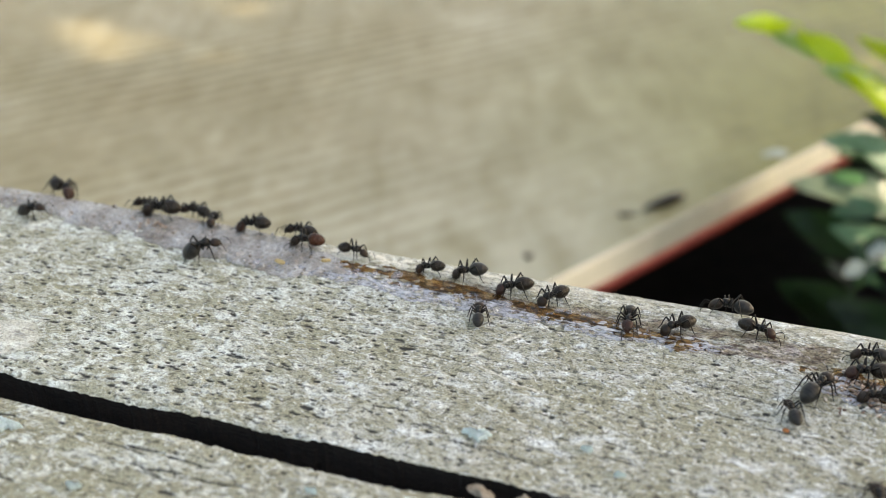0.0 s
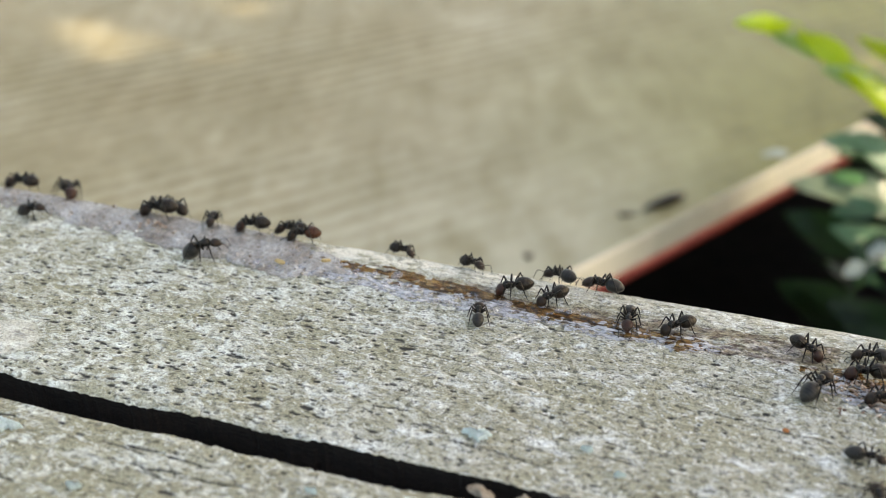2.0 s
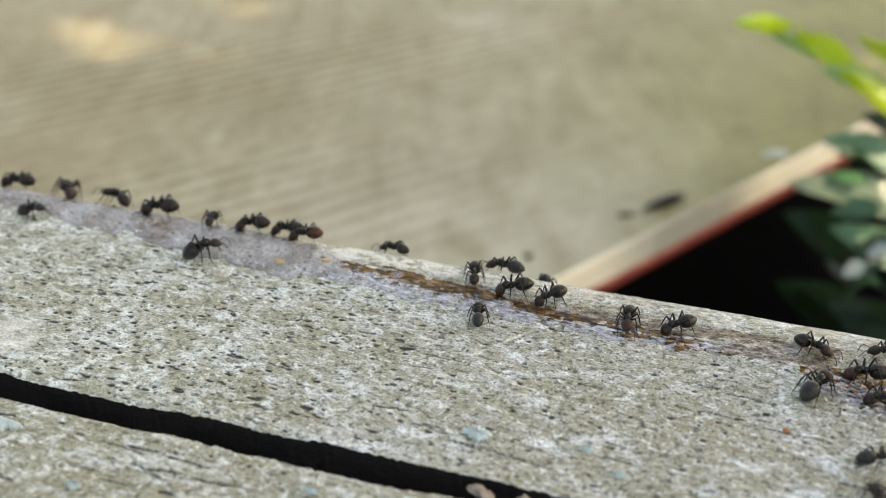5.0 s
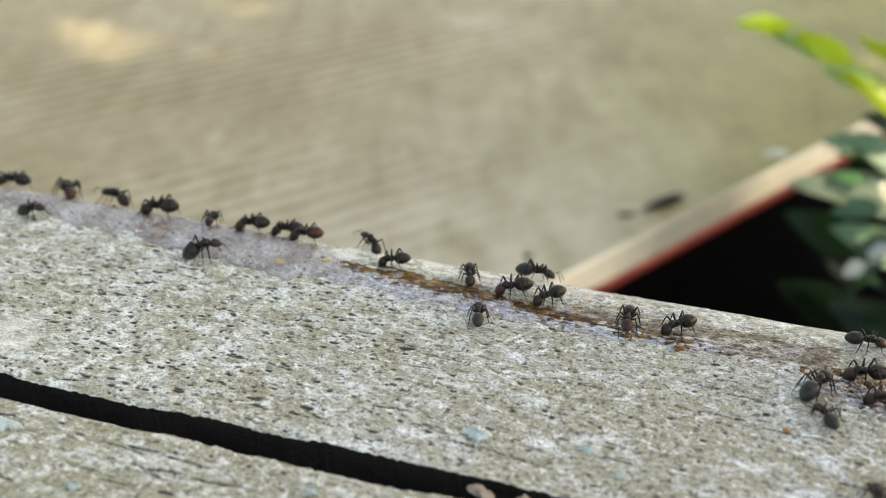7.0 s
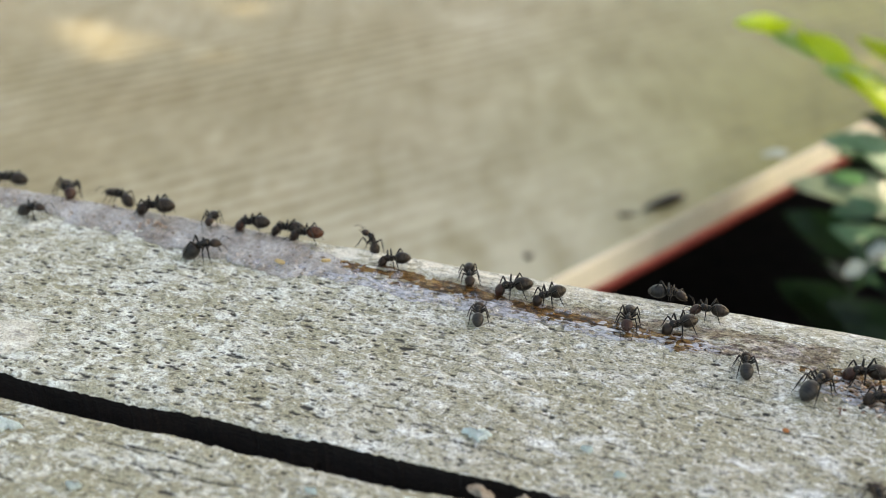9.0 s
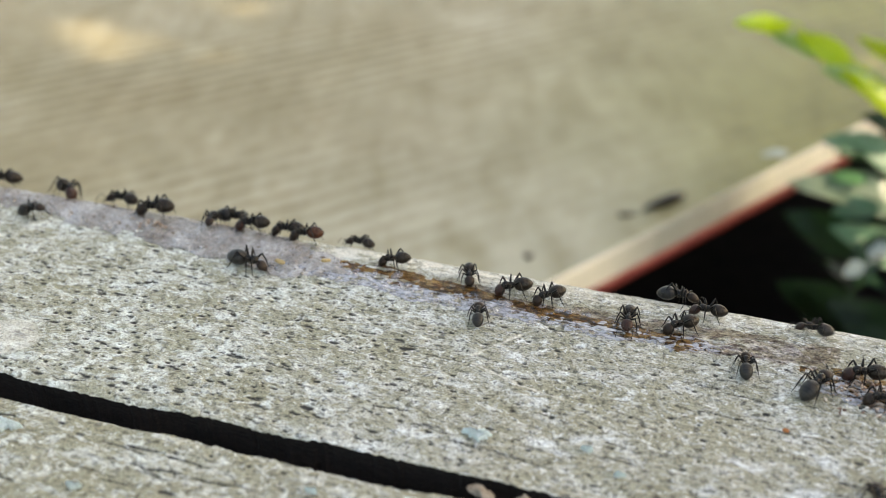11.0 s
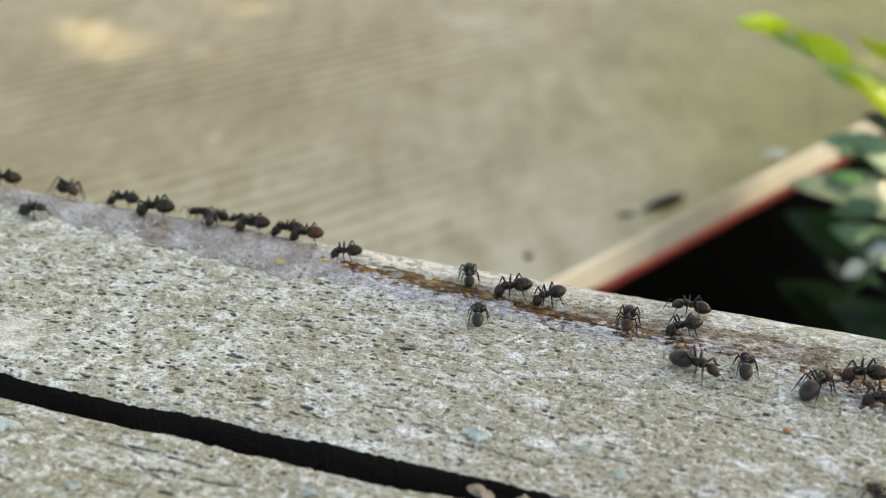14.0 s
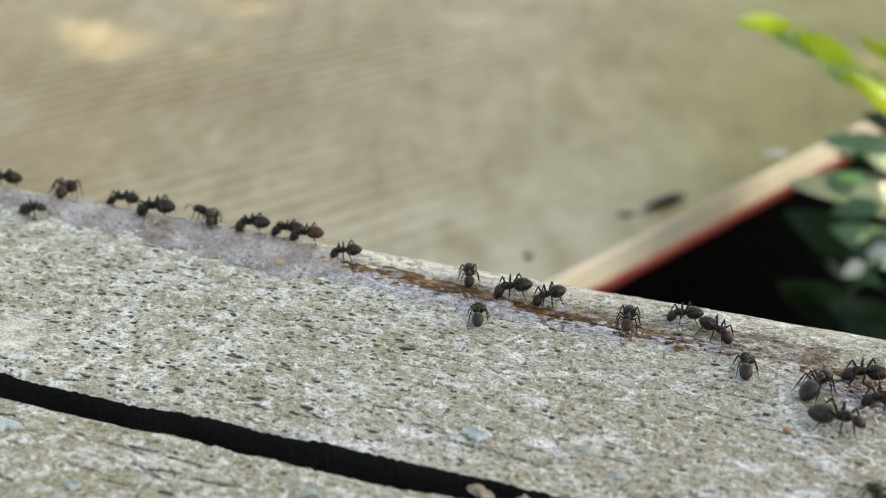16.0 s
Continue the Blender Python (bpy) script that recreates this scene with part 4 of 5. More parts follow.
    "feeder_h": [(0, -2.1, 20.7, 190, 18), (0.4, -2.5, 20.6, 190, 14), (0.6, -2.6, 21.2, 230, 4), (0.75, -2.2, 22, 290, 0), (0.9, -1.9, 22.3, 350, 0), (1, -1.4, 22.9, 355, 0), (1.1, 0.8, 23.4, 354, 0), (1.2, 1.8, 25, 352, 0), (1.3, 2.8, 26, 350, 0), (1.4, 5.2, 27.4, 352, 0), (1.5, 10.1, 27.4, 356, 0), (1.6, 12.4, 27.4, 300, 0), (1.7, 13.4, 27.4, 230, 0), (1.8, 13.9, 27.5, 150, 0), (2.1, 14.7, 26.7, 150, 0), (2.4, 16, 24.9, 170, 0), (2.7, 13.5, 27.3, 175, 0), (3, 8.1, 27.5, 178, 0), (3.5, 7.7, 27.4, 176, 7), (4.2, 4.8, 27.5, 178, 7), (5.2, 3.1, 27.5, 180, 0), (6.3, 3.4, 27.5, 170, 0), (6.5, 3.4, 27.5, 150, 0), (6.57, 5.4, 27.5, 100, 0), (6.63, 7.4, 27.5, 50, 0), (6.7, 9.4, 27.5, 0, 0), (6.9, 10.5, 26.2, 0, 0), (7.3, 12.3, 27.5, -5, 0), (7.5, 21.7, 27.4, -8, 0), (7.7, 35.8, 27.5, -5, 0), (7.9, 35.6, 27.5, -15, 0), (9, 36.1, 27.5, -20, 0), (9.2, 33.2, 27.5, 0, 0), (10.3, 36.5, 26.5, 0, 0), (11.3, 40.7, 27.5, -8, 0), (11.5, 57.5, 25.9, -10, 0), (11.6, 69.7, 25.2, -10, 0), (11.8, 86.4, 24.6, -10, 0), (16, 88.3, 25.1, -10, 0)],
    "feeder_i": [(0, -9.8, 20.3, 187, 14), (0.6, -9.4, 21.3, 187, 8), (0.9, -9.7, 21.9, 186, 8), (1.1, -9.5, 22.1, 188, 6), (1.2, -8.8, 22.8, 205, 0), (1.3, -8.4, 23.2, 245, 0), (1.4, -8, 23.9, 282, 0), (1.5, -6.6, 23.4, 300, 0), (1.8, -4.2, 24.9, 320, 0), (2, -2.3, 25.4, 330, 0), (2.4, 2.2, 22.1, 280, 2), (3, 1.6, 21.9, 280, 3), (3.5, 0.3, 21.7, 285, 4), (4.2, -0, 21.3, 285, 4), (5.4, -0.9, 20.7, 286, 4), (6.3, -1.2, 20.1, 288, 5), (16, -1.3, 19.9, 288, 5)],
    "viewer_a": [(0, 4.2, 7.9, 104, -6), (16, 4.1, 7.9, 104, -6)],
    "feeder_j": [(0, 7.6, 18.2, 198, 14), (8, 7.5, 18, 198, 15), (16, 7.4, 17.8, 198, 15)],
    "feeder_k": [(0, 15.4, 17.2, 222, 15), (4, 15.1, 17.2, 222, 15), (8, 14.6, 17.2, 216, 15), (16, 14.6, 17.3, 216, 15)],
    "face_b": [(0, 30.4, 14.2, -86, 0), (8, 30.3, 14.3, -86, 0), (16, 30.3, 14.3, -86, 0)],
    "feeder_l": [(0, 38.7, 14.9, 212, 14), (7, 38.8, 15.2, 212, 14), (12, 39.2, 15.3, 212, 13), (14.5, 40.2, 15.1, 205, 13), (14.9, 41.4, 16.1, 150, 0), (15.05, 41.6, 16.9, 90, 0), (15.2, 42.2, 17.5, 20, 0), (15.35, 43.7, 17.2, -20, 0), (15.6, 44.5, 17.1, -30, 0), (16, 46, 15.8, -28, 11)],
    "runner_b": [(0, 47, 24.8, 180, 0), (0.3, 41.9, 24.6, 180, 0), (0.6, 36.3, 23.6, 175, 0), (0.9, 36.8, 23.8, 170, 0), (1.2, 33.8, 24.1, 178, 0), (1.5, 25.3, 24.3, 178, 0), (2.1, 23.2, 25.1, 178, 0), (2.4, 24.3, 27.5, 176, 0), (3, 19.6, 27.4, 175, 0), (3.5, 18.9, 27.4, 170, 0), (3.9, 18.3, 27.5, 174, 0), (4, 15.2, 27.4, 178, 0), (4.2, 12.6, 27.4, 176, 0), (4.8, 10.9, 27.4, 120, 0), (5.2, 10.9, 44, 90, 0), (5.6, 10.9, 54, 88, 0), (16, 10.9, 58, 88, 0)],
    "dasher": [(0, 7.6, 58, 0, 0), (3.5, 7.6, 54, 0, 0), (3.75, 9.9, 46, 0, 0), (3.88, 16.6, 27.4, -5, 0), (4, 30.1, 27.5, -6, 0), (4.1, 41.2, 27.5, -8, 0), (4.2, 49.5, 27.4, -10, 0), (4.4, 66, 27.5, -10, 0), (4.7, 85, 27.5, -10, 0), (16, 86.9, 27.5, -10, 0)],
    "runner_c": [(0, 52.9, 18.5, -12, 4), (0.5, 52.9, 18.8, -14, 5), (0.9, 58.3, 17.6, -18, 0), (1.2, 60.7, 15.6, -25, 5), (1.5, 61.4, 15.2, -30, 11), (4.2, 61.4, 15.2, -30, 11), (5.2, 63, 16.7, -20, 0), (6.3, 66.7, 19, -8, 0), (6.7, 68.6, 20, -4, 0), (7, 71.2, 20.8, 0, 0), (7.1, 71.9, 22.5, 60, 0), (7.2, 70.6, 24.3, 130, 0), (7.3, 68, 27.5, 175, 0), (7.5, 54.9, 26.7, 176, 0), (7.7, 43.6, 24.1, 176, 0), (7.9, 43.4, 21.9, 182, 4), (11.3, 43.2, 21.6, 184, 4), (12.5, 42.3, 20.8, 186, 4), (13.1, 40.7, 21, 180, 0), (13.7, 40.3, 21.9, 178, 0), (14.3, 39.9, 22.1, 176, 0), (14.6, 39.6, 21.6, 178, 0), (14.9, 39.3, 20.2, 185, 9), (16, 39.3, 19.2, 188, 13)],
    "roamer_a": [(0, 59.4, -2.8, 110, 1), (0.3, 58.7, -3.5, 50, 0), (0.6, 57.3, -4.9, 10, 0), (0.75, 58.2, -7.2, -30, 0), (0.9, 59.2, -8.9, -70, 0), (1.05, 62.9, -10.9, -30, 0), (1.2, 66.2, -11.8, -6, 0), (1.5, 69.8, -10.9, -4, 0), (1.8, 71, -10.7, -4, 0), (4.2, 71.2, -11.2, -6, 0), (5.2, 72.6, -9.7, 40, 0), (5.8, 70.2, -6.4, 100, 0), (6.3, 66.9, -3.9, 92, 0), (6.7, 64.9, -3.3, 105, 0), (6.9, 65.2, -3.4, 110, 0), (7.1, 62.6, -0.8, 140, 0), (7.3, 60, -0.4, 150, 0), (7.5, 57.4, -0.4, 150, 0), (7.7, 53.7, 3.5, 120, 0), (7.9, 52.9, 6.8, 100, 0), (8.1, 51.6, 7.4, 98, -6), (16, 51.4, 7.3, 98, -6)],
    "feeder_m": [(0, 63.3, 4.4, 58, -6), (1.5, 63.2, 4.6, 60, -6), (16, 63.1, 5, 60, -6)],
    "feeder_n": [(0, 70.6, 11.1, 188, 9), (8, 70.2, 10.6, 186, 11), (16, 70, 10.5, 186, 11)],
    "feeder_o": [(0, 72.2, 4.9, 190, 9), (0.5, 74.6, 5.4, 190, 0), (1.2, 73.6, 5.1, 190, 7), (7, 73.1, 4.8, 192, 11), (16, 72.9, 4.5, 192, 11)],
    "corner_a": [(0, 71.1, 16.7, 180, 7), (1.5, 71.3, 16.4, 184, 7), (3, 71.1, 17, 190, 5), (4.2, 71.8, 16.8, 200, 5), (5, 74.1, 18.3, 180, 0), (5.27, 76.9, 18.5, 120, 0), (5.43, 78.7, 18.6, 60, 0), (5.6, 80.4, 18.7, 0, 0), (16, 82.2, 18.9, 0, 0)],
    "corner_b": [(0, 72.3, -20.1, 100, 2), (16, 72.1, -20.2, 100, 2)],
    "late_c": [(0, 86.8, 27.1, 170, 0), (10.3, 85.6, 25.6, 175, 0), (10.9, 67.6, 22.4, 178, 0), (11.3, 49.2, 19.8, 186, 4), (11.45, 48.7, 18.6, 200, 10), (11.6, 48.3, 18, 206, 13), (12, 48.1, 18.2, 204, 12), (12.1, 48.1, 19, 192, 5), (12.2, 48.2, 19.5, 184, 0), (12.35, 49.3, 20.6, 166, -4), (12.5, 49.8, 21.7, 156, -6), (12.6, 46.8, 22.8, 170, 0), (12.8, 40.5, 24.5, 176, 0), (13.1, 19.2, 23.2, 178, 0), (13.3, 0.8, 23.8, 178, 0), (13.5, -18.4, 24.7, 178, 0), (13.7, -30.6, 27.4, 178, 0), (14, -54.4, 27.4, 178, 0), (14.3, -67.9, 27.5, 178, 0), (14.45, -86.3, 27.4, 178, 0), (14.6, -108.1, 27.4, 178, 0), (14.75, -125.4, 27.4, 180, 0), (16, -135, 27.4, 180, 0)],
    "late_d": [(0, -141.4, 27.4, 0, 0), (9.6, -139.8, 27.4, 0, 0), (10.4, -72.2, 27.4, 0, 0), (11, -55.7, 27.4, -5, 0), (11.3, -54.3, 27.5, -5, 0), (11.6, -42.4, 27.4, -5, 0), (11.9, -37.3, 27.4, -5, 0), (12.2, -27, 27.5, -5, 0), (12.35, -9.9, 27.5, -6, 0), (12.5, 8.5, 27.4, -6, 0), (12.8, 32.6, 25.5, -8, 0), (13, 51.5, 26.1, -8, 0), (13.1, 60, 25.3, -10, 0), (13.3, 80.9, 24.6, -10, 0), (16, 86.4, 24.6, -10, 0)],
    "late_e": [(0, 85.2, -9.4, 180, 0), (12.7, 83.8, -7.9, 180, 0), (13.1, 72.7, -8.3, 178, 0), (13.4, 66.5, -11.4, 200, 0), (13.5, 64.8, -13.3, 215, 0), (13.7, 59.6, -19, 245, 0), (13.9, 58.2, -29.3, 262, 0), (14.2, 58.4, -38.9, 268, 0), (16, 58.5, -39.9, 268, 0)],
}


def ant_pose(x, y, heading, dip):
    """Stands an ant on the board at x, y (millimetres), turned to heading, nose down by dip."""
    y, z, slope = board_point(y * MM)
    if x < -32 and z > TOP - 0.006 and y > 0.013:    # on top of the sugary crust
        z += 0.0006
    up = Vector((0, math.sin(slope), math.cos(slope)))
    along_x = Vector((1, 0, 0))
    away = up.cross(along_x)
    m = Matrix((along_x, away, up)).transposed().to_4x4()
    return Matrix.Translation((x * MM, y, z)) @ m @ Matrix.Rotation(radians(heading), 4, "Z") @ Matrix.Rotation(radians(min(0, dip + 13) * 1.0), 4, "Y")


REDDISH_ANTS = {"face_a", "feeder_j", "runner_c", "face_b", "late_e", "feeder_n", "feeder_e"}
SWOLLEN_ANTS = {"feeder_f"}
BACKLIT_ANTS = {"left_edge", "feeder_b", "feeder_c", "companion_c", "feeder_d", "passer_f", "climber", "feeder_g", "feeder_i", "feeder_k", "feeder_l", "feeder_o"}
LOOKS = {"grey": (build_ant(GASTER, HEADC), "black ant with dull grey gaster"),
         "dark": (build_ant(BACKLIT_DARK, HEADC), "glossy black ant with brownish-black gaster"),
         "red": (build_ant(BACKLIT_DARK, REDDISH), "black ant with reddish-brown head"),
         "swollen": (build_ant(SWOLLEN, HEADC), "black ant with swollen reddish amber gaster")}
ants = {}
SIZES = {"viewer_a": 0.78, "feeder_g": 0.86, "face_a": 1.14, "outlier": 0.9, "feeder_b": 1.04, "feeder_d": 0.78, "feeder_e": 1.02, "companion_c": 0.9, "feeder_f": 1,
         "passer_f": 0.94, "walker_d": 1.12, "feeder_i": 0.82, "feeder_j": 1, "feeder_k": 0.92, "face_b": 0.9, "feeder_l": 0.92, "runner_b": 1, "roamer_a": 0.78,
         "feeder_o": 0.9, "corner_a": 0.85, "late_d": 1.08, "late_c": 0.85, "runner_c": 0.88, "late_e": 1.12, "climber": 0.9, "dasher": 1.08, "feeder_c": 1.2,
         "left_edge": 1.1}
HEAD_SIZES = {"walker_d": 0.78, "roamer_a": 0.88, "feeder_g": 0.85, "late_c": 0.82, "late_d": 0.82, "late_e": 0.85, "outlier": 0.92, "feeder_h": 0.9, "feeder_b": 0.88}
GASTER_SIZES = {"walker_d": 1.06, "feeder_m": 1.10, "roamer_a": 1.08, "outlier": 1.06, "late_e": 1.1, "feeder_g": 0.9, "feeder_b": 0.9}
taken = set()
for key, rows in ANT_ROWS.items():
    kind = "red" if key in REDDISH_ANTS else "swollen" if key in SWOLLEN_ANTS else "dark" if key in BACKLIT_ANTS else "grey"
    model, colour = LOOKS[kind]
    start = ant_pose(*rows[0][1:])
    if kind not in taken:
        taken.add(kind)
        a = model
        a.matrix_basis = start
    else:
        a = copy_thing(model, start)
    still = all(math.hypot(r[1] - rows[0][1], r[2] - rows[0][2]) < 4 for r in rows)
    tagged(a, colour + (" feeding on the board" if still else " walking on the weathered board"), "ant", "ants on the board")
    a.scale = [SIZES.get(key, 1.0)] * 3
    for c in a.children:
        if c.name.startswith("head"):
            c.scale = [HEAD_SIZES.get(key, 1.0)] * 3
        if c.name.startswith("gaster"):
            c.scale = [GASTER_SIZES.get(key, 1.0)] * 3
    ants[key] = a


def motions():
    """Keys every ant's way, and the swing of its legs while it walks."""
    for key, rows in ANT_ROWS.items():
        a = ants[key]
        walk(a, [(r[0], ant_pose(*r[1:])) for r in rows])
        legs = [c for c in a.children if c.name.startswith("leg")]
        stance = random.Random(round(rows[0][1] * 10))
        for leg in legs:
            leg.matrix_basis = leg.matrix_basis @ pose(0, 0, 0, 0, 0, stance.uniform(-13, 13))
        for c in a.children:
            name = c.name.split(".")[0]
            if name in ("thorax", "petiole", "gaster", "head"):
                if len({r[4] for r in rows}) > 1:
                    walk(c, [(r[0], posture(r[4])[name]) for r in rows])
                else:
                    c.matrix_basis = posture(rows[0][4])[name] @ Matrix.Diagonal((*c.scale, 1))
        feelers = [c for h in a.children if h.name.startswith("head") for c in h.children]
        times = []
        for r, s in zip(rows, rows[1:]):
            go = math.hypot(s[1] - r[1], s[2] - r[2]) + 0.05 * abs(s[3] - r[3])
            if go > 1.5:
                n = min(24, max(2, round((s[0] - r[0]) / 0.1)))
                times += [(r[0] + (s[0] - r[0]) * k / n, go / n) for k in range(n)]
            else:
                times.append((r[0], 0.0))
        times.append((16.0, 0.0))
        if len(times) > len(rows) + 1:
            for i, leg in enumerate(legs):
                rest = leg.matrix_basis.copy()
                side = -1 if i % 2 == 0 else 1
                tripod = 1 if (i // 2 + i) % 2 == 0 else -1
                out, phase = [], 0
                for t, go in times:
                    phase += 1 if go > 0 else 0
                    swing = (16 if phase % 2 else -16) * tripod * (1 if go > 0 else 0.3)
                    lift = 7 if (phase % 2 == 1) == (tripod > 0) and go > 0 else 0
                    out.append((t, rest @ pose(0, 0, 0, side * lift, 0, side * swing)))
                walk(leg, out)
        for i, f in enumerate(feelers):
            rest = f.matrix_basis.copy()
            r = random.Random(len(key) * 7 + i + round(rows[0][1]))
            walk(f, [(0.8 * k, rest @ pose(0, 0, 0, r.uniform(-8, 8), r.uniform(-14, 16), r.uniform(-14, 14))) for k in range(21)])


# ---- lichen, splinters, husk ----
def build_lichen(x, y, size, seed):
    bm = bmesh.new()
    r = random.Random(seed)
    n, ph = 72, [r.uniform(0, 6.28) for _ in range(4)]
    lobes = lambda u: 0.78 + 0.22 * math.sin(3 * u + ph[0]) + 0.14 * math.sin(7 * u + ph[1]) + 0.20 * math.sin(15 * u + ph[2])
    rings = []
    for w, z in ((1.0, -0.0004), (1.0, 0.0001), (0.86, 0.00036), (0.55, 0.0003), (0.25, 0.00026)):
        rings.append([bm.verts.new((size * w * lobes(u) * math.cos(u), 0.55 * size * w * lobes(u) * math.sin(u), z + (r.uniform(-1, 1) * 0.00012 if w < 0.9 else 0))) for u in (2 * math.pi * k / n for k in range(n))])
    for p, q in zip(rings, rings[1:]):
        for k in range(n):
            bm.faces.new((p[k], p[(k + 1) % n], q[(k + 1) % n], q[k]))
    bm.faces.new(rings[-1])
    ob = new("lichen_patch", mesh_of("lichen_patch", bm, LICHEN))
    ob.matrix_basis = pose(x * MM, y * MM, TOP + 0.0006)
    return tagged(ob, "small pale blue-green crusty lichen patch on wood", "lichen", "lichen patches")


for k, (x, y, s) in enumerate(((13.4, -23.3, 2.2), (-57.7, -44.5, 2.4), (-39.3, -53.0, 1.2), (9.2, -41.0, 2.0), (36.0, -25.5, 0.8), (-5.8, -43.0, 0.9), (30.4, -21.4, 0.9))):
    build_lichen(x, y, s * MM, k)


def build_splinter(x, y, z, length, width, turn, seed):
    bm = bmesh.new()
    r = random.Random(seed)
    n = 7
    pts = [Vector(((k / (n - 1) - 0.5) * length, r.uniform(-0.1, 0.1) * width, r.uniform(-0.1, 0.1) * width)) for k in range(n)]
    tube(bm, pts, [width * w for w in (0.25, 0.42, 0.5, 0.46, 0.5, 0.4, 0.2)], 14)
    bmesh.ops.subdivide_edges(bm, edges=bm.edges[:], cuts=1, use_grid_fill=True)
    for v in bm.verts:
        v.co += noise.noise_vector(v.co * 900 + Vector((seed, 0, 0))) * width * 0.30
    ob = new("wood_splinter", mesh_of("wood_splinter", bm, SPLINTER))
    ob.matrix_basis = pose(x * MM, y * MM, z, 0, 0, turn)
    return tagged(ob, "pale broken wood splinter wedged in the dark gap", "splinter", "splinters in the gap")


build_splinter(17.2, -33.7, TOP - 0.0013, 0.0046, 0.0017, -12, 1)
build_splinter(23.8, -33.7, TOP - 0.0012, 0.0026, 0.0022, 70, 2)


def build_husk(x, y, z, turn, size):
    bm = bmesh.new()
    blob(bm, (0, 0, 0), (1.25 * MM * size, 0.52 * MM * size, 0.48 * MM * size), None, 10, 10)
    husk = new("seed_husk", mesh_of("seed_husk", bm, HUSK))
    husk.matrix_basis = pose(x * MM, y * MM, TOP + z, 0, 0, turn)
    return tagged(husk, "small pale yellow husk lying on the sugary crust", "husk", "husks on the crust")


build_husk(-38.2, 13.4, 0.0011, -12, 1.0)
build_husk(-30.0, 17.0, 0.0009, 25, 0.8)

bm = bmesh.new()
blob(bm, (0, 0, 0), (0.55 * MM, 0.45 * MM, 0.3 * MM), None, 7, 7)
rust = new("orange_crumb", mesh_of("orange_crumb", bm, ORANGE))
rust.matrix_basis = pose(58.9 * MM, -6.9 * MM, TOP + 0.0002)
tagged(rust, "tiny orange-red crumb lying on the weathered board", "crumb")


def build_debris(x, y, spread, count, seed, label):
    """A low heap of crumbs and thin broken legs stuck in the syrup."""
    r = random.Random(seed)
    bm = bmesh.new()
    for _ in range(count):
        px, py = r.gauss(x, spread[0]), r.gauss(y, spread[1])
        qy, z, _ = board_point(py * MM)
        size = r.uniform(0.10, 0.34) * MM
        lay = Vector((px * MM, qy, z + 0.0003 + r.random() * 0.0004))
        n = len(bm.verts)
        if r.random() < 0.22:
            u = r.uniform(0, 6.28)
            d = Vector((math.cos(u), math.sin(u), 0)) * r.uniform(0.6, 1.3) * MM
            tube(bm, [lay - d, lay + Vector((0, 0, r.uniform(0.1, 0.9) * MM)), lay + d * 0.8], [0.09 * MM, 0.11 * MM, 0.06 * MM], 5)
        else:
            blob(bm, lay, (size * r.uniform(0.8, 1.8), size, size * 0.7), None, 5, 6, r.uniform(-50, 50))
        bm.verts.ensure_lookup_table()
        for v in bm.verts[n:]:
            v.co += noise.noise_vector(v.co * 1800) * 0.00012
    ob = new("debris", mesh_of("debris", bm, DEBRIS))
    return tagged(ob, label, "debris", kind="stuff")


build_debris(70.5, 6.5, (3.2, 2.8), 130, 3, "brown crumbs and broken ant legs in syrup")
build_debris(-70.5, 19.6, (2.2, 0.7), 26, 5, "brown crumbs stuck in the sugary crust")

# pale flake, dark husk and speck on the far board
bm = bmesh.new()
blob(bm, (0, 0, 0), (9.0 * MM, 6.0 * MM, 0.8 * MM), lambda u: math.sqrt(max(0.0, 1 - u * u)) * (0.8 + 0.3 * math.sin(4 * u)), 12, 12)
flake = new("pale_flake", mesh_of("pale_flake", bm, FLAKE))
flake.matrix_basis = pose(0.0540, 0.4560, FAR_TOP + 0.0006, 0, 0, 35)
tagged(flake, "pale greyish flake of bark lying on the far board", "flake")

bm = bmesh.new()
blob(bm, (0, 0, 0), (14.5 * MM, 3.6 * MM, 3.2 * MM), lambda u: math.sqrt(max(0.0, 1 - u * u)) * (0.9 + 0.25 * u), 14, 12)
tube(bm, [(-12.0 * MM, 0, -0.4 * MM), (-17.0 * MM, -0.6 * MM, -1.6 * MM)], [0.9 * MM, 0.5 * MM])
seed = new("dark_seed_pod", mesh_of("dark_seed_pod", bm, BLACK))
seed.matrix_basis = pose(0.0020, 0.3714, FAR_TOP + 0.0029, 0, 0, 52)
tagged(seed, "dark blackish seed pod lying on the far board", "seed pod")
bm = bmesh.new()
blob(bm, (0, 0, 0), (2.6 * MM, 1.6 * MM, 1.1 * MM), None, 8, 8)
speck = new("dark_crumb", mesh_of("dark_crumb", bm, CRUMB))
speck.matrix_basis = pose(-0.0539, 0.2951, FAR_TOP + 0.0011)
tagged(speck, "small brown crumb lying on the far board", "crumb")
bm = bmesh.new()
blob(bm, (0, 0, 0), (5.2 * MM, 1.7 * MM, 1.2 * MM), lambda u: math.sqrt(max(0.0, 1 - u * u)) * (0.8 - 0.3 * u), 10, 8)
shred = new("brown_shred", mesh_of("brown_shred", bm, CRUMB))
shred.matrix_basis = pose(-0.0150, 0.3530, FAR_TOP + 0.0011, 0, 0, 20)
tagged(shred, "brown bark shred beside a dark seed pod", "shred")


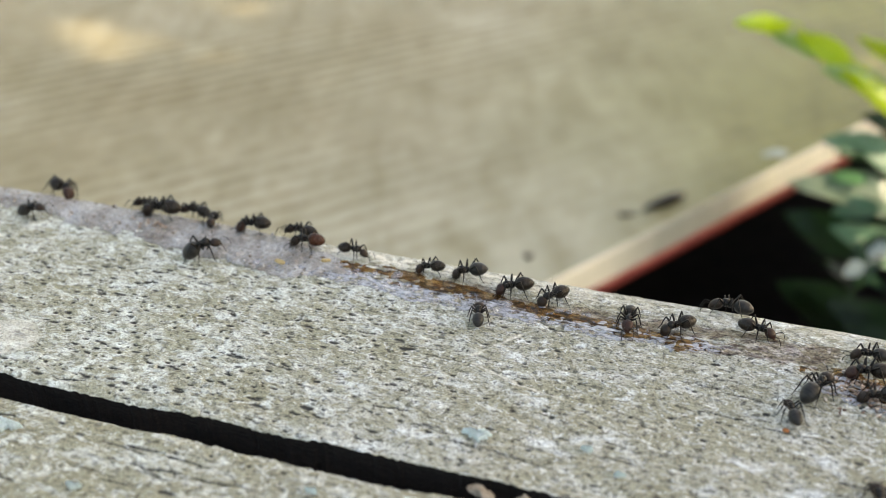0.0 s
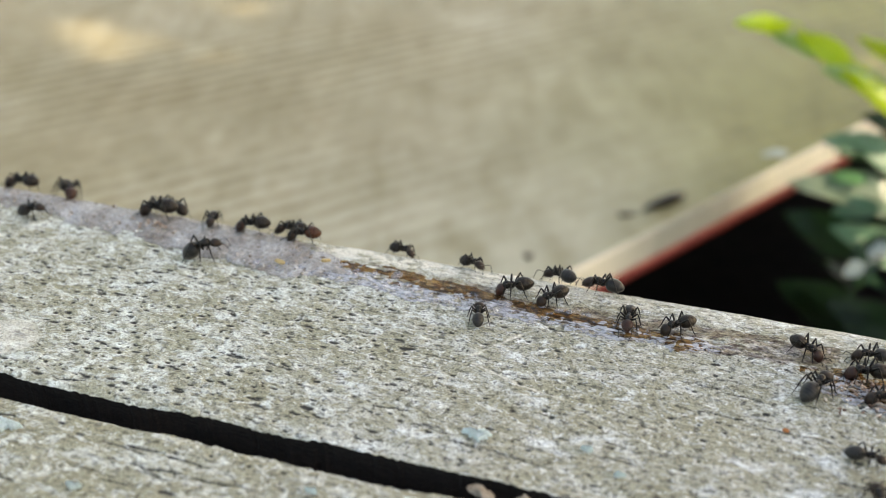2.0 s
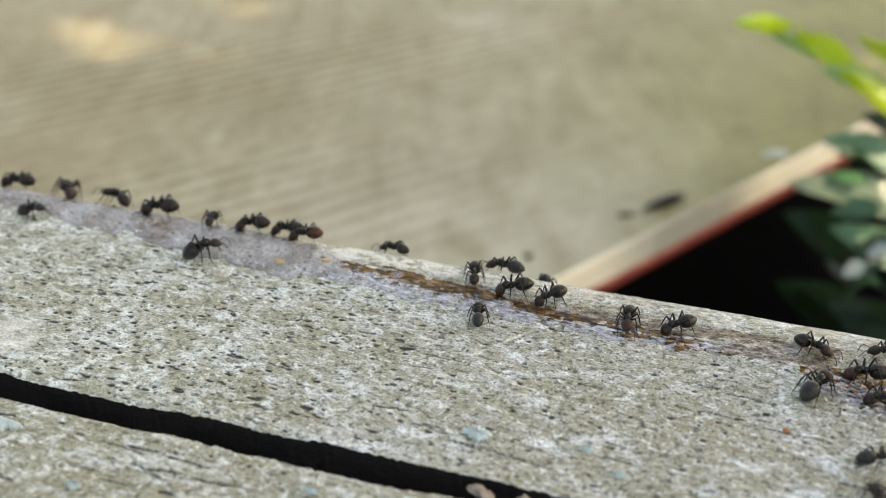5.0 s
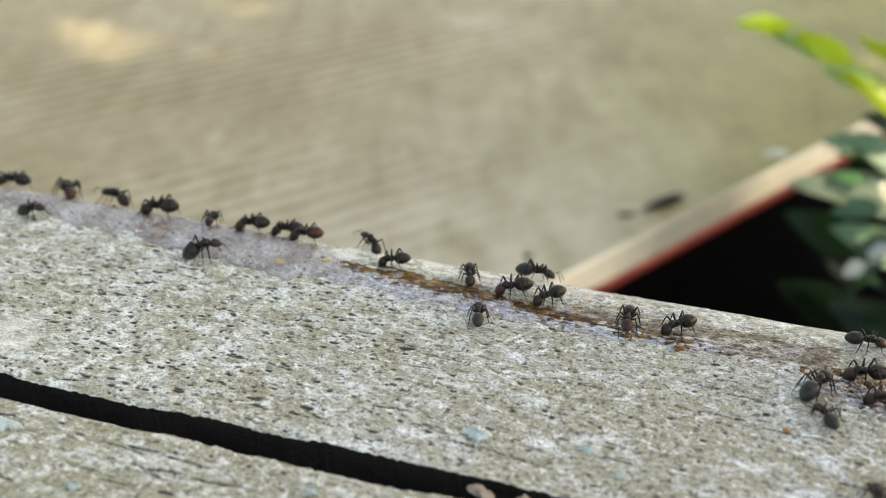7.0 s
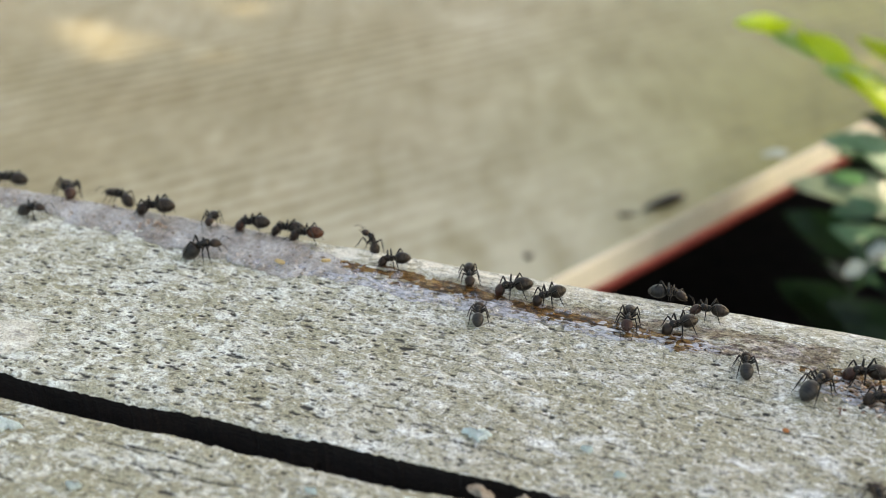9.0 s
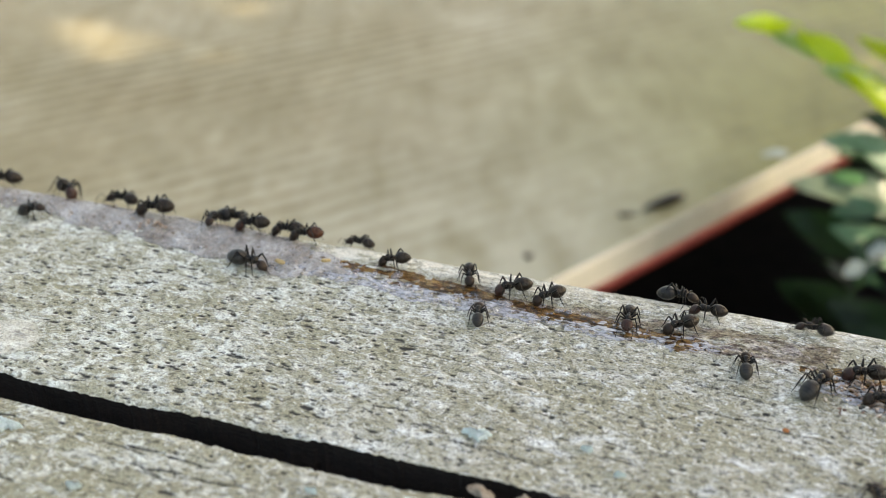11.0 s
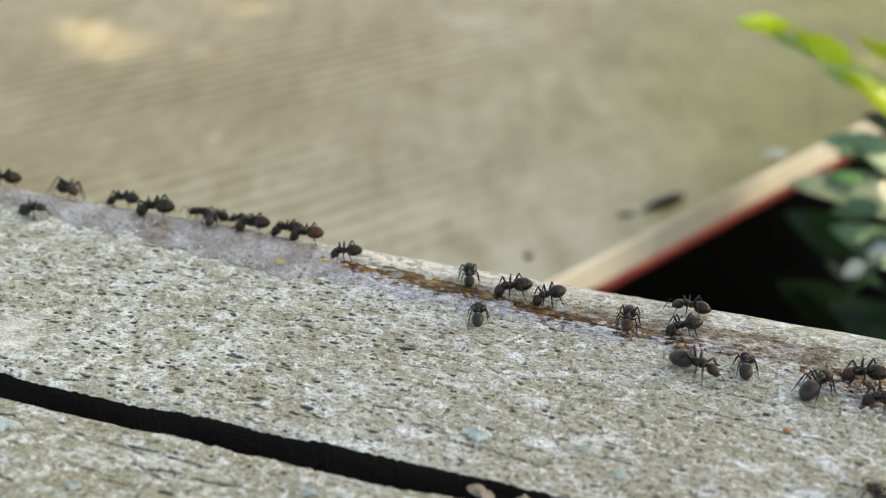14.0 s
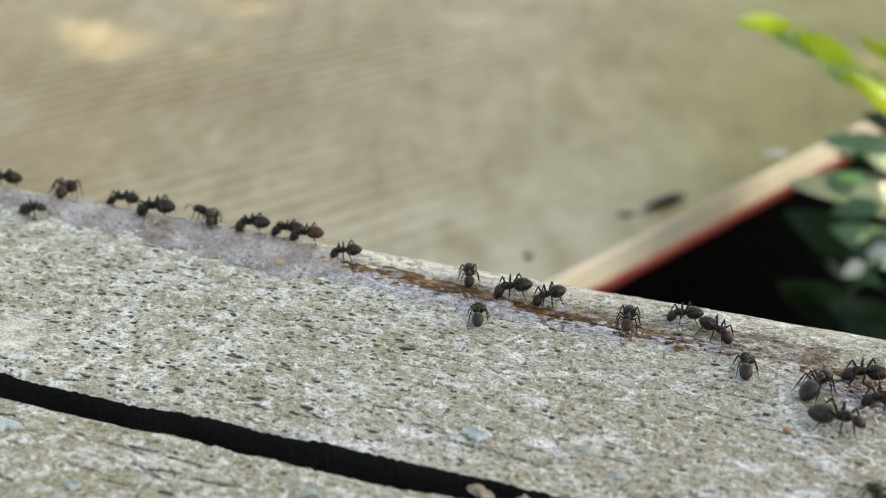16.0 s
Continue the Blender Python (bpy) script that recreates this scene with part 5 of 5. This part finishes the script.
# ---- plant beside the far board ----
def leaf_mesh(name, length, width, fold, droop, mat, seed):
    """A pointed oval leaf along x, folded at the midrib, with thickness and a stalk."""
    bm = bmesh.new()
    r = random.Random(seed)
    n, rows = 12, []
    for i in range(n + 1):
        u = i / n
        w = width * 0.5 * (math.sin(math.pi * u ** 0.85) ** 0.8) * (1 + 0.05 * r.uniform(-1, 1)) + 0.0002
        z = -droop * length * u * u
        rows.append([bm.verts.new((u * length, s * w, z + abs(s) * w * fold + 0.0006 * math.sin(9 * u + s * 2))) for s in (-1, -0.5, 0, 0.5, 1)])
    for a, b in zip(rows, rows[1:]):
        for j in range(4):
            bm.faces.new((a[j], b[j], b[j + 1], a[j + 1]))
    bmesh.ops.solidify(bm, geom=bm.faces[:], thickness=0.0003)
    tube(bm, [(-0.012, 0, -0.003), (-0.004, 0, 0), (0.004, 0, 0.0002)], [0.0006, 0.0006, 0.0005], 6)
    return mesh_of(name, bm, mat)


LEAVES = (
    ("y", (0.0515, 0.4213, 0.3300), (0.0270, 0.3980, 0.3400), 1),
    ("f", (0.0782, 0.4200, 0.3163), (0.0454, 0.4100, 0.3306), 20),
    ("f", (0.0949, 0.3900, 0.3135), (0.0695, 0.3850, 0.3228), 21),
    ("f", (0.1040, 0.4264, 0.3020), (0.0760, 0.4180, 0.3170), 22),
    ("y", (0.0860, 0.4180, 0.3128), (0.0570, 0.4080, 0.3310), 2),
    ("y", (0.1219, 0.3918, 0.2968), (0.0806, 0.3796, 0.3266), 3),
    ("y", (0.1116, 0.4507, 0.3057), (0.0885, 0.4569, 0.3186), 4),
    ("m", (0.1184, 0.3828, 0.2741), (0.0785, 0.3680, 0.2956), 6),
    ("p", (0.1203, 0.3623, 0.2609), (0.0656, 0.3487, 0.2818), 7),
    ("o", (0.1288, 0.3587, 0.2563), (0.0944, 0.3570, 0.2732), 8),
    ("o", (0.1058, 0.3753, 0.2268), (0.0674, 0.3741, 0.2468), 9),
    ("m", (0.1262, 0.3609, 0.2321), (0.0896, 0.3490, 0.2562), 10),
    ("o", (0.1104, 0.3469, 0.2552), (0.0966, 0.3313, 0.2338), 11),
    ("o", (0.1149, 0.3543, 0.1928), (0.0668, 0.3566, 0.2146), 12),
    ("o", (0.1361, 0.3525, 0.1951), (0.0928, 0.3509, 0.2077), 13),
    ("o", (0.1308, 0.3982, 0.2815), (0.0976, 0.3956, 0.2996), 15),
    ("o", (0.1368, 0.3325, 0.1880), (0.1014, 0.3343, 0.2064), 16),
    ("s", (0.1014, 0.3250, 0.2486), (0.0929, 0.3230, 0.2425), 18),
    ("s", (0.1140, 0.3400, 0.2520), (0.1025, 0.3390, 0.2475), 18),
)


def build_plant():
    plant = new("shrub")
    plant.location = (0.36, 0.42, -0.3)
    base = Vector(plant.location)
    stems = [[(0.36, 0.42, -0.3), (0.33, 0.42, -0.1), (0.29, 0.43, 0.08), (0.26, 0.45, 0.22), (0.25, 0.46, 0.34)],
             [(0.36, 0.42, -0.3), (0.33, 0.40, -0.08), (0.28, 0.38, 0.08), (0.24, 0.37, 0.18)]]
    for s in stems:
        bm = bmesh.new()
        tube(bm, [Vector(p) - base for p in s], [0.003 - 0.0004 * k for k in range(len(s))], 8)
        part("stem", bm, STEM, plant)
    old = [leaf_mesh("leaf", 0.044, 0.021, 0.25, 0.18, LEAF_SHADED, 1), leaf_mesh("leaf", 0.036, 0.018, 0.15, 0.3, LEAF_SHADED, 2)]
    mid = [leaf_mesh("leaf", 0.042, 0.018, 0.25, 0.18, LEAF_MID, 5), leaf_mesh("leaf", 0.033, 0.016, 0.15, 0.3, LEAF_MID, 6)]
    pale = [leaf_mesh("leaf", 0.042, 0.018, 0.25, 0.18, LEAF_PALE_GLOSS, 5), leaf_mesh("leaf", 0.033, 0.014, 0.15, 0.3, LEAF_PALE_GLOSS, 6)]
    fresh = [leaf_mesh("leaf", 0.042, 0.016, -0.2, 0.12, LEAF_FRESH, 7), leaf_mesh("leaf", 0.033, 0.012, -0.2, 0.2, LEAF_FRESH, 8)]
    glint = [leaf_mesh("leaf", 0.020, 0.016, 0.1, 0.1, LEAF_GLINT, 9)] * 2
    young = [leaf_mesh("leaf", 0.050, 0.018, -0.3, 0.12, LEAF_YOUNG_SUN, 3), leaf_mesh("leaf", 0.036, 0.013, -0.3, 0.2, LEAF_YOUNG_SUN, 4)]
    for kind, root, tip, roll in LEAVES:
        a, b = Vector(root), Vector(tip)
        d = (b - a).normalized()
        facing = ((Vector((0.0, -0.55, 0.85)) if kind in "yf" else Vector((0.35, -0.40, 0.85)) if kind in "mps" else Vector((-0.25, -0.75, 0.75))) + Vector((math.sin(roll), math.cos(roll * 1.7), math.sin(roll * 2.3))) * 0.25).normalized()
        side = facing.cross(d).normalized()
        m = Matrix((d, side, d.cross(side))).transposed().to_4x4()
        me = {"y": young, "m": mid, "o": old, "p": pale, "f": fresh, "s": glint}[kind][0 if (b - a).length > 0.045 else 1]
        leaf = new("leaf", me)
        leaf.parent = plant
        size = (b - a).length / max(v.co.x for v in me.vertices)
        leaf.matrix_basis = Matrix.Translation(a - base) @ m @ Matrix.Diagonal((size, size, size, 1))
        tagged(leaf, "bright yellow-green young leaf" if kind == "y" else "dark green glossy leaf" if kind == "o" else "pale greyish green leaf" if kind == "p" else "small whitish leaf with a silvery shine" if kind == "s" else "fresh light green leaf" if kind == "f" else "mid-green glossy leaf")
    r = random.Random(31)
    for k in range(26):
        leaf = new("leaf", (mid if k % 3 else old)[1])
        leaf.parent = plant
        a = Vector((0.109, 0.358, 0.253)) + Vector((r.uniform(-0.012, 0.05), r.uniform(-0.03, 0.05), r.uniform(-0.075, 0.055)))
        size = r.uniform(0.5, 0.85)
        leaf.matrix_basis = Matrix.Translation(a - base) @ pose(0, 0, 0, r.uniform(10, 75), r.uniform(-30, 40), r.uniform(90, 270)) @ Matrix.Diagonal((size, size, size, 1))
        tagged(leaf, "mid-green glossy leaf" if k % 3 else "dark green glossy leaf")
    # Leaves added out of view to keep skylight from the hollow.
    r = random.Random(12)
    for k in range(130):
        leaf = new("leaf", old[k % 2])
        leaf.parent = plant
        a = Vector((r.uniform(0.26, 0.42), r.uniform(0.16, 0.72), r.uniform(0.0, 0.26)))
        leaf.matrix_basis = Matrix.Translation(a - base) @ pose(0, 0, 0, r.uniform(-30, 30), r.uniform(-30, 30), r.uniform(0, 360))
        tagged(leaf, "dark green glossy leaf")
    return tagged(plant, "leafy green shrub growing beside the far board", "shrub")


build_plant()


# ---- unseen tree, added so that its crown keeps the sun off all but a few spots ----
def build_tree():
    tree = new("tree")
    tree.location = (1.9, 2.35, -0.3)
    base = Vector(tree.location)
    bm = bmesh.new()
    trunk = [(1.9, 2.35, -0.3), (1.9, 2.32, 0.8), (1.84, 2.2, 1.7), (1.72, 1.9, 2.5)]
    tube(bm, [Vector(p) - base for p in trunk], [0.09, 0.075, 0.06, 0.035], 12)
    part("trunk", bm, STEM, tree)
    mid = Vector((-0.05, 0.22, 0.33)) + SUN_TO * 2.4
    side = SUN_TO.cross(Vector((0, 0, 1))).normalized()
    upward = side.cross(SUN_TO)
    for p in (side * 0.7, -side * 0.6, upward * 0.5 + side * 0.2, -upward * 0.45 - side * 0.2):
        bm = bmesh.new()
        a, b = Vector(trunk[2]), mid + p + SUN_TO * 0.2
        tube(bm, [a - base, a.lerp(b, 0.4) + Vector((0, 0, 0.08)) - base, a.lerp(b, 0.75) + Vector((0, 0, 0.06)) - base, b - base], [0.035, 0.024, 0.014, 0.006], 8)
        part("limb", bm, STEM, tree)
    r = random.Random(9)
    verts, faces = [], []
    shape = ((0.0, 0.0), (0.22, 0.30), (0.55, 0.36), (1.0, 0.0), (0.55, -0.36), (0.22, -0.30))
    for _ in range(21000):
        u, v = r.uniform(-1.05, 1.05), r.uniform(-0.85, 0.85)
        if (u / 1.05) ** 2 + (v / 0.85) ** 2 > 1.0 + 0.25 * noise.noise((u * 4, v * 4, 1)):
            continue
        c = mid + side * u + upward * v + SUN_TO * (r.uniform(-0.45, 0.55) * math.sqrt(max(0.05, 1 - (u / 1.1) ** 2 - (v / 0.9) ** 2)))
        gap = min((c - g - SUN_TO * (c - g).dot(SUN_TO)).length - w for g, w in SUN_SPOTS)
        size = min(r.uniform(0.035, 0.07), max(0.016, gap * 1.6))
        if gap < size * 0.45:
            continue
        d = (side * r.uniform(-1, 1) + upward * r.uniform(-1, 1) - Vector((0, 0, 0.3))).normalized()
        face = (SUN_TO + Vector((r.uniform(-0.5, 0.5), r.uniform(-0.5, 0.5), r.uniform(-0.5, 0.5)))).normalized()
        d = (d - face * d.dot(face)).normalized()
        w = face.cross(d)
        n = len(verts)
        verts += [c - base + d * size * (a - 0.5) + w * size * b - face * size * 0.3 * abs(b) for a, b in shape]
        faces += [(n, n + 1, n + 2, n + 3), (n, n + 3, n + 4, n + 5)]
    me = bpy.data.meshes.new("crown")
    me.from_pydata(verts, [], faces)
    me.materials.append(LEAF_SHADED)
    crown = new("crown", me)
    crown.parent = tree
    tagged(crown, kind="stuff")
    return tagged(tree, "leafy tree overhanging and shading the wooden boards", "tree")


SUN_SPOTS = [(Vector(p), w) for p, w in (
    ((-0.478, 0.534, 0.240), 0.0005), ((-0.463, 0.527, 0.240), 0.0020), ((-0.448, 0.517, 0.240), 0.0015), ((-0.428, 0.500, 0.240), 0.0005), ((-0.408, 0.480, 0.240), 0.0010),
    ((-0.375, 0.610, 0.240), 0.0015), ((-0.366, 0.595, 0.240), 0.0008), ((-0.414, 0.612, 0.240), 0.0005),
    ((0.102, 0.348, 0.243), 0.022), ((0.089, 0.364, 0.272), 0.014), ((0.0993, 0.345, 0.2335), 0.009), ((0.1066, 0.345, 0.2519), 0.009))]
build_tree()


motions()
